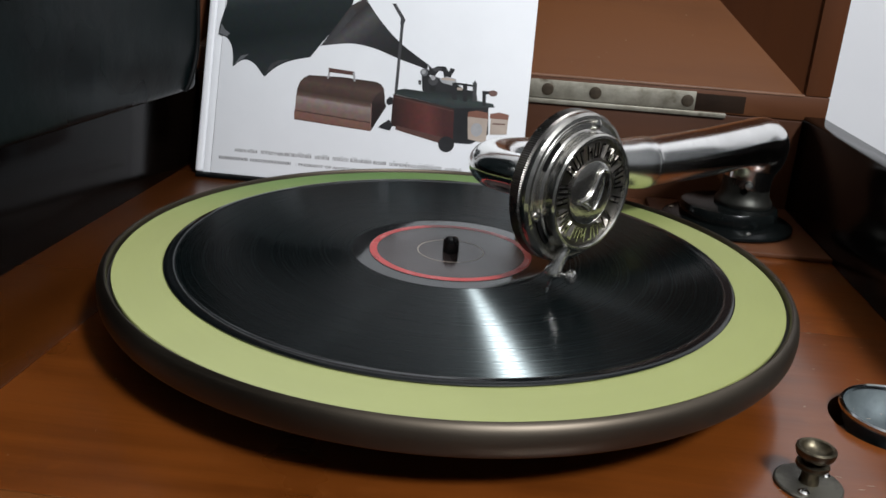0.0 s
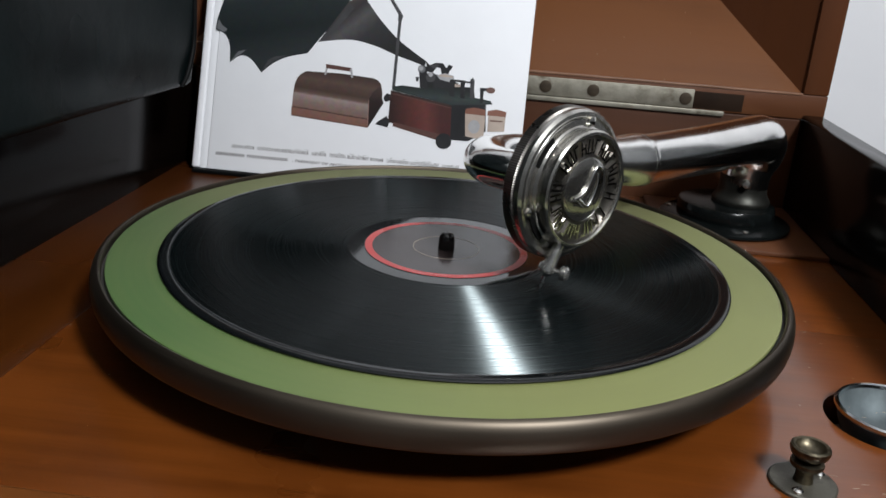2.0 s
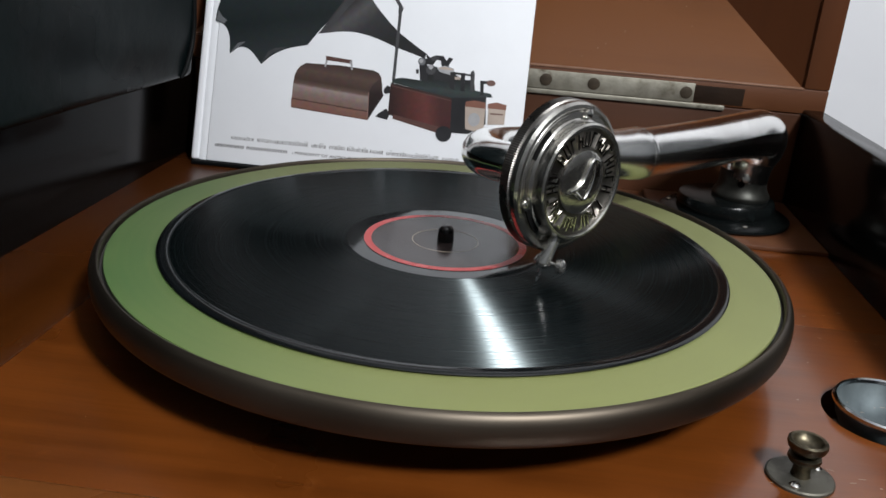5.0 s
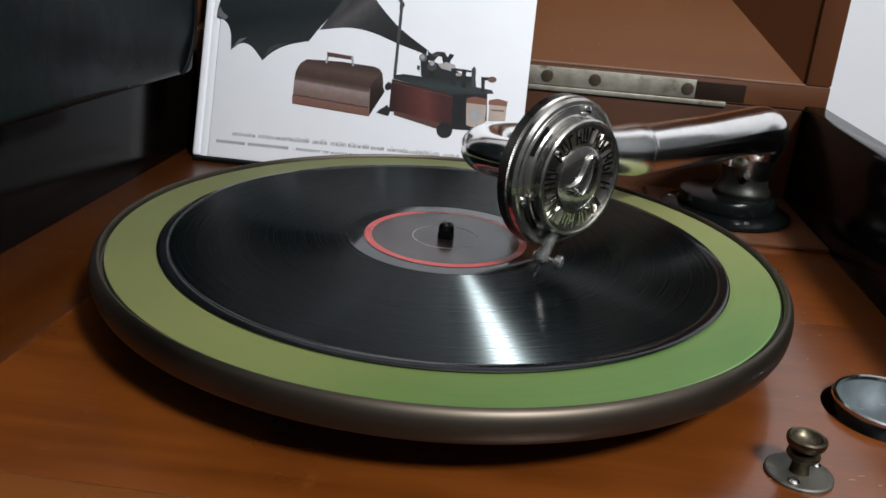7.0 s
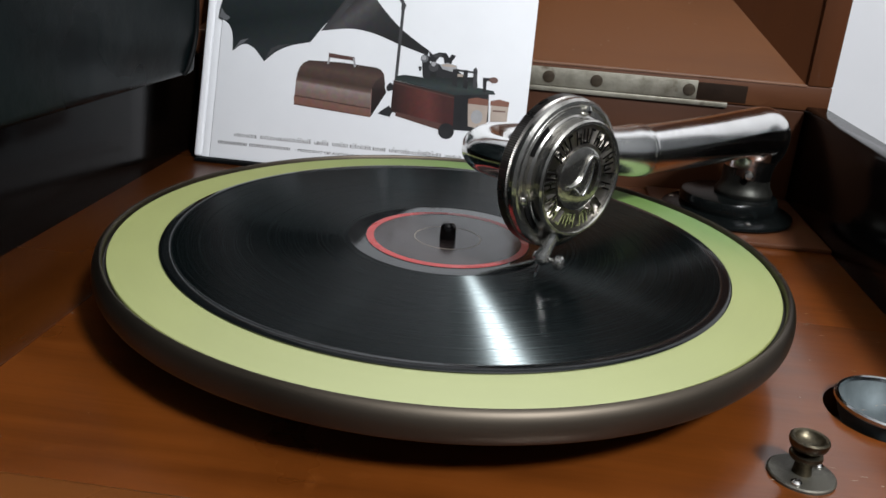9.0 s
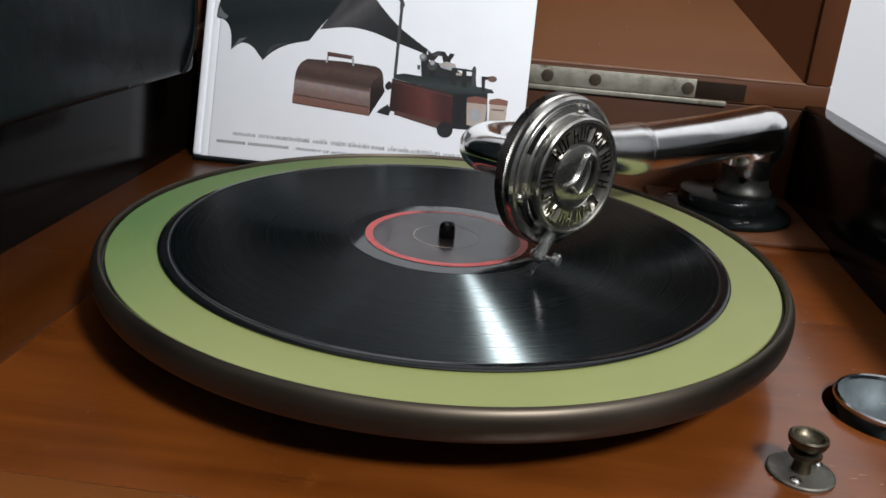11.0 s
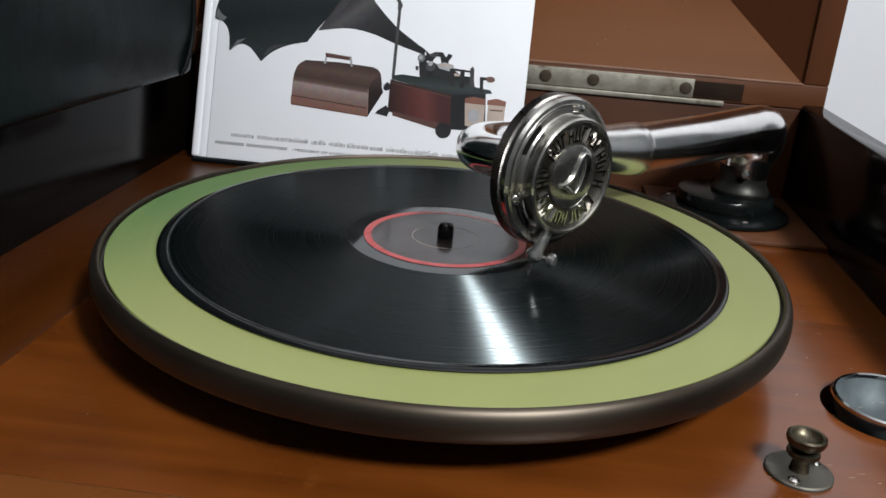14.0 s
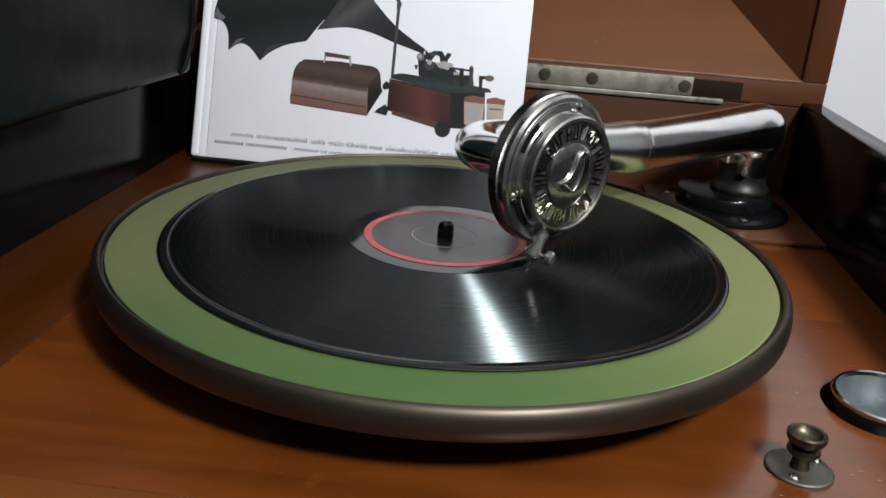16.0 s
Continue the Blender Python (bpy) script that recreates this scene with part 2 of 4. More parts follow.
def felt_material():
    """Worn green felt whose nap lies all one way, with one less faded stretch of the ring."""
    m = bpy.data.materials.new("green_felt")
    m.use_nodes = True
    nt = m.node_tree
    n, l = nt.nodes, nt.links
    b = n["Principled BSDF"]
    tc, rad = node_radius(nt)
    fresh = n.new("ShaderNodeVectorMath")
    fresh.operation = "DOT_PRODUCT"
    a = radians(FRESH_AT)
    fresh.inputs[1].default_value = (math.cos(a), math.sin(a), 0)
    l.new(tc.outputs["Object"], fresh.inputs[0])
    fib = n.new("ShaderNodeTexNoise")
    fib.inputs["Scale"].default_value, fib.inputs["Detail"].default_value = 18, 3
    l.new(tc.outputs["Object"], fib.inputs["Vector"])
    fine = n.new("ShaderNodeTexNoise")
    fine.inputs["Scale"].default_value, fine.inputs["Detail"].default_value = 900, 4
    l.new(tc.outputs["Object"], fine.inputs["Vector"])
    ad = n.new("ShaderNodeMath")
    ad.operation = "MULTIPLY_ADD"
    ad.inputs[1].default_value, ad.inputs[2].default_value = 0.05, -0.025
    l.new(fib.outputs["Fac"], ad.inputs[0])
    a2 = n.new("ShaderNodeMath")
    a2.operation = "ADD"
    l.new(fresh.outputs["Value"], a2.inputs[0])
    l.new(ad.outputs[0], a2.inputs[1])
    r = n.new("ShaderNodeMapRange")
    r.interpolation_type = "SMOOTHSTEP"
    r.inputs[1].default_value, r.inputs[2].default_value = 0.030, 0.150
    l.new(a2.outputs[0], r.inputs[0])
    # faded rings rubbed into the pile
    ring = n.new("ShaderNodeTexNoise")
    ring.noise_dimensions = "1D"
    ring.inputs["Scale"].default_value, ring.inputs["Detail"].default_value = 150, 2
    l.new(rad, ring.inputs["W"])
    cloud = n.new("ShaderNodeTexNoise")
    cloud.inputs["Scale"].default_value, cloud.inputs["Detail"].default_value = 35, 4
    l.new(tc.outputs["Object"], cloud.inputs["Vector"])
    both = n.new("ShaderNodeMath")
    both.operation = "MULTIPLY"
    l.new(ring.outputs["Fac"], both.inputs[0])
    l.new(cloud.outputs["Fac"], both.inputs[1])
    rub = n.new("ShaderNodeMapRange")
    rub.inputs[1].default_value, rub.inputs[2].default_value = 0.12, 0.42
    rub.inputs[3].default_value, rub.inputs[4].default_value = 1.0, 0.78
    l.new(both.outputs[0], rub.inputs[0])
    pick = n.new("ShaderNodeMath")
    pick.operation = "MULTIPLY"
    l.new(r.outputs[0], pick.inputs[0])
    l.new(rub.outputs[0], pick.inputs[1])
    mx = n.new("ShaderNodeMix")
    mx.data_type = "RGBA"
    mx.inputs[6].default_value, mx.inputs[7].default_value = (0.338, 0.368, 0.098, 1), (0.064, 0.218, 0.013, 1)
    l.new(pick.outputs[0], mx.inputs[0])
    m3 = n.new("ShaderNodeMix")
    m3.data_type, m3.blend_type = "RGBA", "MULTIPLY"
    m3.inputs[0].default_value = 0.22
    l.new(mx.outputs[2], m3.inputs[6])
    l.new(cloud.outputs["Fac"], m3.inputs[7])
    m2 = n.new("ShaderNodeMix")
    m2.data_type, m2.blend_type = "RGBA", "MULTIPLY"
    m2.inputs[0].default_value = 0.3
    l.new(m3.outputs[2], m2.inputs[6])
    l.new(fine.outputs["Fac"], m2.inputs[7])
    l.new(m2.outputs[2], b.inputs["Base Color"])
    b.inputs["Roughness"].default_value = 0.66
    b.inputs["Specular IOR Level"].default_value = 0.3
    # slanted nap
    t = radians(NAP_AT)
    vt = n.new("ShaderNodeVectorTransform")
    vt.vector_type, vt.convert_from, vt.convert_to = "VECTOR", "OBJECT", "WORLD"
    vt.inputs[0].default_value = (math.cos(t) * NAP, math.sin(t) * NAP, 0)
    ge = n.new("ShaderNodeNewGeometry")
    av = n.new("ShaderNodeVectorMath")
    l.new(ge.outputs["Normal"], av.inputs[0])
    l.new(vt.outputs[0], av.inputs[1])
    nn = n.new("ShaderNodeVectorMath")
    nn.operation = "NORMALIZE"
    l.new(av.outputs[0], nn.inputs[0])
    bp = n.new("ShaderNodeBump")
    bp.inputs["Strength"].default_value, bp.inputs["Distance"].default_value = 0.25, 0.0005
    l.new(fine.outputs["Fac"], bp.inputs["Height"])
    l.new(nn.outputs[0], bp.inputs["Normal"])
    l.new(bp.outputs[0], b.inputs["Normal"])
    # pale sheen of the fibres along the nap
    gl = n.new("ShaderNodeBsdfAnisotropic")
    gl.inputs["Color"].default_value, gl.inputs["Roughness"].default_value = (0.50, 0.51, 0.46, 1), 0.60
    l.new(bp.outputs[0], gl.inputs["Normal"])
    ms = n.new("ShaderNodeMixShader")
    ms.inputs[0].default_value = 0.22
    l.new(b.outputs[0], ms.inputs[1])
    l.new(gl.outputs[0], ms.inputs[2])
    l.new(ms.outputs[0], n["Material Output"].inputs["Surface"])
    return m


FRESH_AT, NAP_AT, NAP = 104.0, -20.0, 0.54
GROOVES = shellac()
FELT = felt_material()
WAX = mat("smooth_shellac", (0.006, 0.007, 0.0075), 0.06, scale=80, rough_var=0.02, spec=0.68)
EDGE = mat("record_edge_shellac", (0.004, 0.005, 0.0055), 0.13, scale=80, rough_var=0.04, spec=0.4)
LABEL = mat("label_paper", (0.034, 0.024, 0.023), 0.2, dark=(0.022, 0.017, 0.017), scale=200, amount=0.8, spec=0.32)
LABEL_RED = mat("label_red_print", (0.44, 0.045, 0.042), 0.3, dark=(0.32, 0.03, 0.027), scale=200)
LABEL_LINE = mat("label_pale_print", (0.32, 0.28, 0.22), 0.35, scale=200)


# ---- shape helpers ----
def finish(bm, name, material, smooth=True, angle=35):
    me = bpy.data.meshes.new(name)
    bmesh.ops.recalc_face_normals(bm, faces=bm.faces[:])
    if smooth:
        for e in bm.edges:
            e.smooth = len(e.link_faces) == 2 and e.calc_face_angle(0) < radians(angle)
        for f in bm.faces:
            f.smooth = True
    bm.to_mesh(me)
    bm.free()
    me.materials.append(material)
    return me


def part(name, bm, material, parent=None, label="", m=None, smooth=True, angle=35):
    """One mesh object under a thing or a part, or at top level."""
    ob = new(name, finish(bm, name, material, smooth, angle))
    if m is not None:
        ob.matrix_basis = m
    if parent is not None:
        ob.parent = parent
    if label:
        tagged(ob, label)
    return ob


def thing(name, label, category, m=None, group=""):
    ob = new(name)
    ob.empty_display_size = 0.02
    if m is not None:
        ob.matrix_basis = m
    return tagged(ob, label, category, group)


def box(x0, x1, y0, y1, z0, z1, bevel=0.001, seg=2):
    bm = bmesh.new()
    bmesh.ops.create_cube(bm, size=1)
    for v in bm.verts:
        v.co = Vector((x0 + (v.co.x + 0.5) * (x1 - x0), y0 + (v.co.y + 0.5) * (y1 - y0), z0 + (v.co.z + 0.5) * (z1 - z0)))
    if bevel:
        bmesh.ops.bevel(bm, geom=bm.edges[:], offset=bevel, segments=seg, affect="EDGES", profile=0.5)
    return bm


def lathe(profile, n=96, bm=None, m=None, closed=False):
    """Turn a profile of (radius, z) round the z axis; points of radius 0 close it."""
    bm = bm or bmesh.new()
    rings = []
    for r, z in profile:
        if r < 1e-7:
            rings.append([bm.verts.new((0, 0, z))])
        else:
            rings.append([bm.verts.new((r * math.cos(2 * math.pi * k / n), r * math.sin(2 * math.pi * k / n), z)) for k in range(n)])
    made = [v for ring in rings for v in ring]
    pairs = list(zip(rings, rings[1:])) + ([(rings[-1], rings[0])] if closed else [])
    for a, b in pairs:
        for k in range(n):
            j = (k + 1) % n
            if len(a) == 1 and len(b) == 1:
                continue
            if len(a) == 1:
                bm.faces.new((a[0], b[k], b[j]))
            elif len(b) == 1:
                bm.faces.new((a[k], a[j], b[0]))
            else:
                bm.faces.new((a[k], a[j], b[j], b[k]))
    if m is not None:
        for v in made:
            v.co = m @ v.co
    return bm


def catmull(points, steps=8):
    """A smooth run through (position, radius) stations."""
    ps = [Vector((*p, r)) for p, r in points]
    ps = [2 * ps[0] - ps[1], *ps, 2 * ps[-1] - ps[-2]]
    out = []
    for i in range(1, len(ps) - 2):
        a, b, c, d = ps[i - 1:i + 3]
        for k in range(steps):
            t = k / steps
            out.append(0.5 * ((2 * b) + (c - a) * t + (2 * a - 5 * b + 4 * c - d) * t * t + (3 * b - a - 3 * c + d) * t ** 3))
    out.append(ps[-2])
    return out


def sweep(points, steps=8, n=40, bm=None, caps=True):
    """A round tube along stations of ((x, y, z), radius)."""
    bm = bm or bmesh.new()
    run = catmull(points, steps)
    pos = [Vector(p[:3]) for p in run]
    side = None
    rings = []
    for i, p in enumerate(pos):
        d = (pos[min(i + 1, len(pos) - 1)] - pos[max(i - 1, 0)]).normalized()
        if side is None:
            side = d.orthogonal().normalized()
        side = (side - d * side.dot(d)).normalized()
        up = d.cross(side)
        r = run[i][3]
        rings.append([bm.verts.new(p + r * (side * math.cos(2 * math.pi * k / n) + up * math.sin(2 * math.pi * k / n))) for k in range(n)])
    for a, b in zip(rings, rings[1:]):
        for k in range(n):
            j = (k + 1) % n
            bm.faces.new((a[k], a[j], b[j], b[k]))
    if caps:
        bm.faces.new(rings[0][::-1])
        bm.faces.new(rings[-1])
    return bm


def prism(points, thick, bm=None):
    """A flat plate: the outline in (x, y), from z 0 to thick."""
    bm = bm or bmesh.new()
    lo = [bm.verts.new((x, y, 0)) for x, y in points]
    hi = [bm.verts.new((x, y, thick)) for x, y in points]
    bm.faces.new(hi)
    bm.faces.new(lo[::-1])
    for i in range(len(points)):
        j = (i + 1) % len(points)
        bm.faces.new((lo[i], lo[j], hi[j], hi[i]))
    return bm


def disc(x, y, r, n=24, ry=None):
    return [(x + r * math.cos(2 * math.pi * k / n), y + (ry or r) * math.sin(2 * math.pi * k / n)) for k in range(n)]


def rod(a, b, r, n=20):
    return sweep([(a, r), (b, r)], 1, n)


def axis_pose(origin, axis, xhint=(0, 0, 1)):
    """A pose whose local z is the axis and whose local y is nearest to xhint."""
    z = Vector(axis).normalized()
    y = Vector(xhint)
    y = (y - z * y.dot(z)).normalized()
    x = y.cross(z)
    m = Matrix((x, y, z)).transposed().to_4x4()
    m.translation = Vector(origin)
    return m


# ---- the room ----
def room():
    x0, x1, y0, y1, z0, z1 = -1.7, 1.5, -1.9, 0.62, -0.78, 1.72
    t = 0.1
    for name, b, material in (
            ("floor", (x0 - t, x1 + t, y0 - t, y1 + t, z0 - t, z0), FLOOR),
            ("ceiling", (x0 - t, x1 + t, y0 - t, y1 + t, z1, z1 + t), CEIL),
            ("wall_north", (x0, x1, y1, y1 + t, z0, z1), WALL),
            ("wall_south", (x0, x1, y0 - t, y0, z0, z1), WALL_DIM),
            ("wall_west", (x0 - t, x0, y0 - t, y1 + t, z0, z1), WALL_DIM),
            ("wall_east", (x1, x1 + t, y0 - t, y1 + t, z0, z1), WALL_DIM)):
        tagged(part(name, box(*b, bevel=0), material, smooth=False), "plain painted " + name.split("_")[0] if name[0] != "f" else "brown boarded floor", name.split("_")[0], kind="structure")


room()

# ---- the gramophone cabinet ----
XI, XO, YF, YL, ZT = 0.2165, 0.231, -0.171, 0.235, 0.0685


CUPX, CUPY, CUPR = 0.1812, -0.0615, 0.0235


def deck_with_hole():
    """The front deck panel with a round hole for the needle bowl."""
    bm = bmesh.new()
    xs, ys = (0.150, XI), (-0.096, -0.030)

    def block(x0, x1, y0, y1):
        v = [bm.verts.new((x, y, z)) for z in (-0.018, 0.0) for x, y in ((x0, y0), (x1, y0), (x1, y1), (x0, y1))]
        for f in ((0, 3, 2, 1), (4, 5, 6, 7), (0, 1, 5, 4), (1, 2, 6, 5), (2, 3, 7, 6), (3, 0, 4, 7)):
            bm.faces.new([v[i] for i in f])
    block(-0.1505, xs[0], YF, 0.02)
    block(xs[0], xs[1], YF, ys[0])
    block(xs[0], xs[1], ys[1], 0.02)
    n = 72
    inner, outer = [], []
    corners = [math.atan2(y - CUPY, x - CUPX) for x in xs for y in ys]
    angles = sorted([2 * math.pi * k / n - math.pi for k in range(n)] + corners)
    for a in angles:
        ca, sa = math.cos(a), math.sin(a)
        tx = ((xs[1] if ca > 0 else xs[0]) - CUPX) / ca if abs(ca) > 1e-9 else 1e9
        ty = ((ys[1] if sa > 0 else ys[0]) - CUPY) / sa if abs(sa) > 1e-9 else 1e9
        d = min(tx, ty)
        outer.append([bm.verts.new((CUPX + d * ca, CUPY + d * sa, z)) for z in (0.0, -0.018)])
        inner.append([bm.verts.new((CUPX - 0.001 + CUPR * ca, CUPY + CUPR * sa, z)) for z in (0.0, -0.018)])
    for k in range(len(angles)):
        j = (k + 1) % len(angles)
        bm.faces.new((inner[k][0], outer[k][0], outer[j][0], inner[j][0]))
        bm.faces.new((inner[k][0], inner[j][0], inner[j][1], inner[k][1]))
        bm.faces.new((inner[k][1], inner[j][1], outer[j][1], outer[k][1]))
    return bm


def cabinet():
    c = thing("gramophone_cabinet", "varnished brown wooden gramophone cabinet with its lid raised", "gramophone")
    # deck
    b = part("deck_panel", box(-0.1505, XI, 0.0205, YL, -0.018, 0.0, 0.0006), WOOD, c)
    part("deck_panel", deck_with_hole(), WOOD, c, smooth=False)
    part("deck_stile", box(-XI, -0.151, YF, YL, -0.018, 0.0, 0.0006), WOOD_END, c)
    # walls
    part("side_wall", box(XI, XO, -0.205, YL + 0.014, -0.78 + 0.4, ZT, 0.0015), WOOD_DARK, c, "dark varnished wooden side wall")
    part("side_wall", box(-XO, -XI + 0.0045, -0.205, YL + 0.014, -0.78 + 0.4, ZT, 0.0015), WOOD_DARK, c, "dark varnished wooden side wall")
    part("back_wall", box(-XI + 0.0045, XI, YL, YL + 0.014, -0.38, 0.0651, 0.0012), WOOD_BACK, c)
    part("front_rail", box(-XI + 0.0045, XI, -0.205, YF - 0.0008, -0.38, 0.0065, 0.003, 3), WOOD_FRONT, c)
    part("bottom", box(-XI + 0.0045, XI, YF, YL, -0.38, -0.366, 0.001), WOOD_LID, c)
    for sx in (-1, 1):
        for y in (-0.19, 0.235):
            part("leg", lathe([(0, -0.78), (0.012, -0.78), (0.016, -0.6), (0.019, -0.38), (0, -0.38)], 20, m=Matrix.Translation((sx * 0.21, y, 0))), WOOD_LID, c)
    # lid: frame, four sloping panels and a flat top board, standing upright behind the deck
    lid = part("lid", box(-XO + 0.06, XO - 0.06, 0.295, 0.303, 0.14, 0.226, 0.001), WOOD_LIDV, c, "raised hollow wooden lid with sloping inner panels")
    z0, z1, w = 0.0655, 0.300, 0.0168
    part("lid_rail", box(-XO, XO, YL, YL + 0.016, z0, z0 + w, 0.0012), WOOD_RAIL, lid)
    part("lid_rail", box(-XO, XO, YL, YL + 0.016, z1 - w, z1, 0.0012), WOOD_LID, lid)
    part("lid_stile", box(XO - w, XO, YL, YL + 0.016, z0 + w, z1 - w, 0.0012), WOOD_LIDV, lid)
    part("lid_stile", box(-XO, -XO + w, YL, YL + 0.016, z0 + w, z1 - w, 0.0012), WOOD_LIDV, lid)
    k = 0.062

    def slope(pts, material):
        bm = bmesh.new()
        front = [bm.verts.new(p) for p in pts]
        back = [bm.verts.new((p[0], p[1] + 0.006, p[2])) for p in pts]
        bm.faces.new(front)
        bm.faces.new(back[::-1])
        for i in range(4):
            j = (i + 1) % 4
            bm.faces.new((front[i], front[j], back[j], back[i]))
        part("sloping_panel", bm, material, lid, smooth=False)
    xa, xb, za, zb, ya, yb = XO - w, XO - w - k, z0 + w, z0 + w + k, YL + 0.003, 0.2955
    zc, zd = z1 - w, z1 - w - k
    slope([(-xa, ya, za), (xa, ya, za), (xb, yb, zb), (-xb, yb, zb)], WOOD_LID)
    slope([(-xa, ya, zc), (xa, ya, zc), (xb, yb, zd), (-xb, yb, zd)], WOOD_LID)
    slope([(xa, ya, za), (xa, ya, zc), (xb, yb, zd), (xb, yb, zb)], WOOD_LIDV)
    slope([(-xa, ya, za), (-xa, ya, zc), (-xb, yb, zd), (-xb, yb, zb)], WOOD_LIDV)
    # worn varnish strip whose pale colour also paints the highlight along the rail
    part("worn_edge_highlight", box(-xa, xa, YL - 0.0006, YL + 0.0026, z0 + w - 0.0008, z0 + w + 0.0007, 0.0005), WORN_EDGE_HIGHLIGHT, lid, "pale worn edge of the rail with its highlight painted in")
    # hinge let into the lid rail
    h = part("hinge", box(-0.05, 0.1425, YL - 0.0012, YL + 0.004, 0.0668, 0.0795, 0.0004), HINGE, c, "tarnished nickel butt hinge with rusty screws")
    part("hinge_leaf", box(-0.055, 0.164, YL - 0.0022, YL + 0.004, 0.0630, 0.0664, 0.0006), HINGE, h)
    # solid block, its near-black brown painting the shade of an open recess
    part("hinge_mortise_shade", box(0.1427, 0.176, YL - 0.0004, YL + 0.004, 0.0668, 0.0785, 0.0004), RECESS_SHADE, h, "dark block painted as the shade of an empty hinge recess")
    for x in (0.041, 0.074, 0.137):
        bm = lathe([(0.0042, 0), (0.0042, 0.0006), (0.003, 0.0009), (0, 0.0009)], 20)
        part("hinge_screw", bm, RUST, h, m=axis_pose((x, YL - 0.0011, 0.073), (0, -1, 0)))
    return c


cabinet()


# ---- the turntable ----
def turntable():
    t = thing("turntable", "round metal turntable covered with worn green felt, spinning", "turntable", Matrix.Translation((0, 0, 0)))
    part("rim", lathe([(0.1472, 0.0262), (0.1473, 0.0291), (0.1477, 0.0299), (0.1484, 0.0302), (0.1493, 0.0299), (0.1501, 0.0292), (0.1508, 0.0281), (0.1513, 0.0267), (0.1516, 0.0249), (0.1517, 0.0236), (0.1516, 0.0220), (0.1513, 0.0203), (0.1506, 0.0190), (0.1494, 0.0182), (0.148, 0.0180), (0.1466, 0.0186)], 180, closed=True), RIM, t, "dull brownish nickel rolled rim")
    part("platter_body", lathe([(0, 0.0175), (0.1470, 0.0184), (0.1476, 0.0264), (0, 0.0262)], 120), IRON, t)
    part("felt", lathe([(0.002, 0.0262), (0.1456, 0.0263), (0.1459, 0.0272), (0.1459, 0.0280), (0.1457, 0.0285), (0.1451, 0.0287), (0.002, 0.0287)], 180, closed=True), FELT, t, "faded yellow-green felt with one greener stretch")
    part("hub", lathe([(0, 0.001), (0.02, 0.001), (0.022, 0.0175), (0, 0.0175)], 40), IRON, t)
    part("spindle", lathe([(0, 0.024), (0.0035, 0.024), (0.0037, 0.0305), (0.0036, 0.0342), (0.0033, 0.0358), (0.0026, 0.0369), (0.0014, 0.0375), (0, 0.0376)], 40), EBONY, t, "black domed centre spindle")
    return t


def record():
    r = thing("record", "black shellac gramophone record with a red-ringed label, spinning", "record", Matrix.Translation((0, 0, 0)))
    z = 0.0302
    b = 0.0289
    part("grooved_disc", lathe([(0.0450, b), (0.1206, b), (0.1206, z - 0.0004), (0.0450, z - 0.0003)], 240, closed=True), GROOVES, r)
    part("edge_band", lathe([(0.1206, b), (0.1246, b), (0.1254, b + 0.0003), (0.1256, b + 0.0006), (0.1252, z - 0.0003), (0.1244, z), (0.1216, z - 0.0001), (0.1206, z - 0.0004)], 240, closed=True), EDGE, r, "smooth raised outer edge")
    part("smooth_centre", lathe([(0.0038, b), (0.0449, b), (0.0449, z - 0.0002), (0.0374, z - 0.0002), (0.0038, z - 0.0002)], 160, closed=True), WAX, r)
    part("label", lathe([(0.0038, z - 0.0004), (0.0374, z - 0.0004), (0.0374, z - 0.00005), (0.0038, z - 0.00005)], 160, closed=True), LABEL, r, "dark paper label with a red ring")
    part("label_ring", lathe([(0.0338, z - 0.0002), (0.0371, z - 0.0002), (0.0371, z + 0.00004), (0.0338, z + 0.00004)], 160, closed=True), LABEL_RED, r, "red printed ring")
    part("label_line", lathe([(0.0149, z - 0.0002), (0.0153, z - 0.0002), (0.0153, z + 0.00003), (0.0149, z + 0.00003)], 100, closed=True), LABEL_LINE, r)
    return r


TURNTABLE = turntable()
RECORD = record()

# ---- the tone arm ----
PIVOT = Vector((0.1645, 0.183, 0.0))


def arm_base():
    t = thing("round_pedestal", "black enamelled round tone arm pedestal on a thin wooden plate", "gramophone part", Matrix.Translation(PIVOT))
    part("mounting_plate", box(-0.046, 0.0518, -0.055, 0.050, 0.0, 0.0028, 0.0008), WOOD_RAIL, t, "thin brown wooden plate")
    part("flange", lathe([(0, 0.0028), (0.0395, 0.0028), (0.0415, 0.0042), (0.0412, 0.0058), (0.039, 0.0072), (0.035, 0.0078), (0.0325, 0.0086), (0, 0.0086)], 80), ENAMEL, t)
    part("pedestal", lathe([(0, 0.0086), (0.0305, 0.0086), (0.0310, 0.0105), (0.0306, 0.0152), (0.0297, 0.0168), (0.027, 0.0175), (0, 0.0175)], 80), ENAMEL, t)
    for a in (-80, 40, 160):
        part("flange_screw", lathe([(0.0022, 0), (0.0021, 0.0008), (0.001, 0.0013), (0, 0.0014)], 16, m=Matrix.Translation((0.0358 * math.cos(radians(a)), 0.0358 * math.sin(radians(a)), 0.0072))), CHROME_WORN, t)
    return t


arm_base()


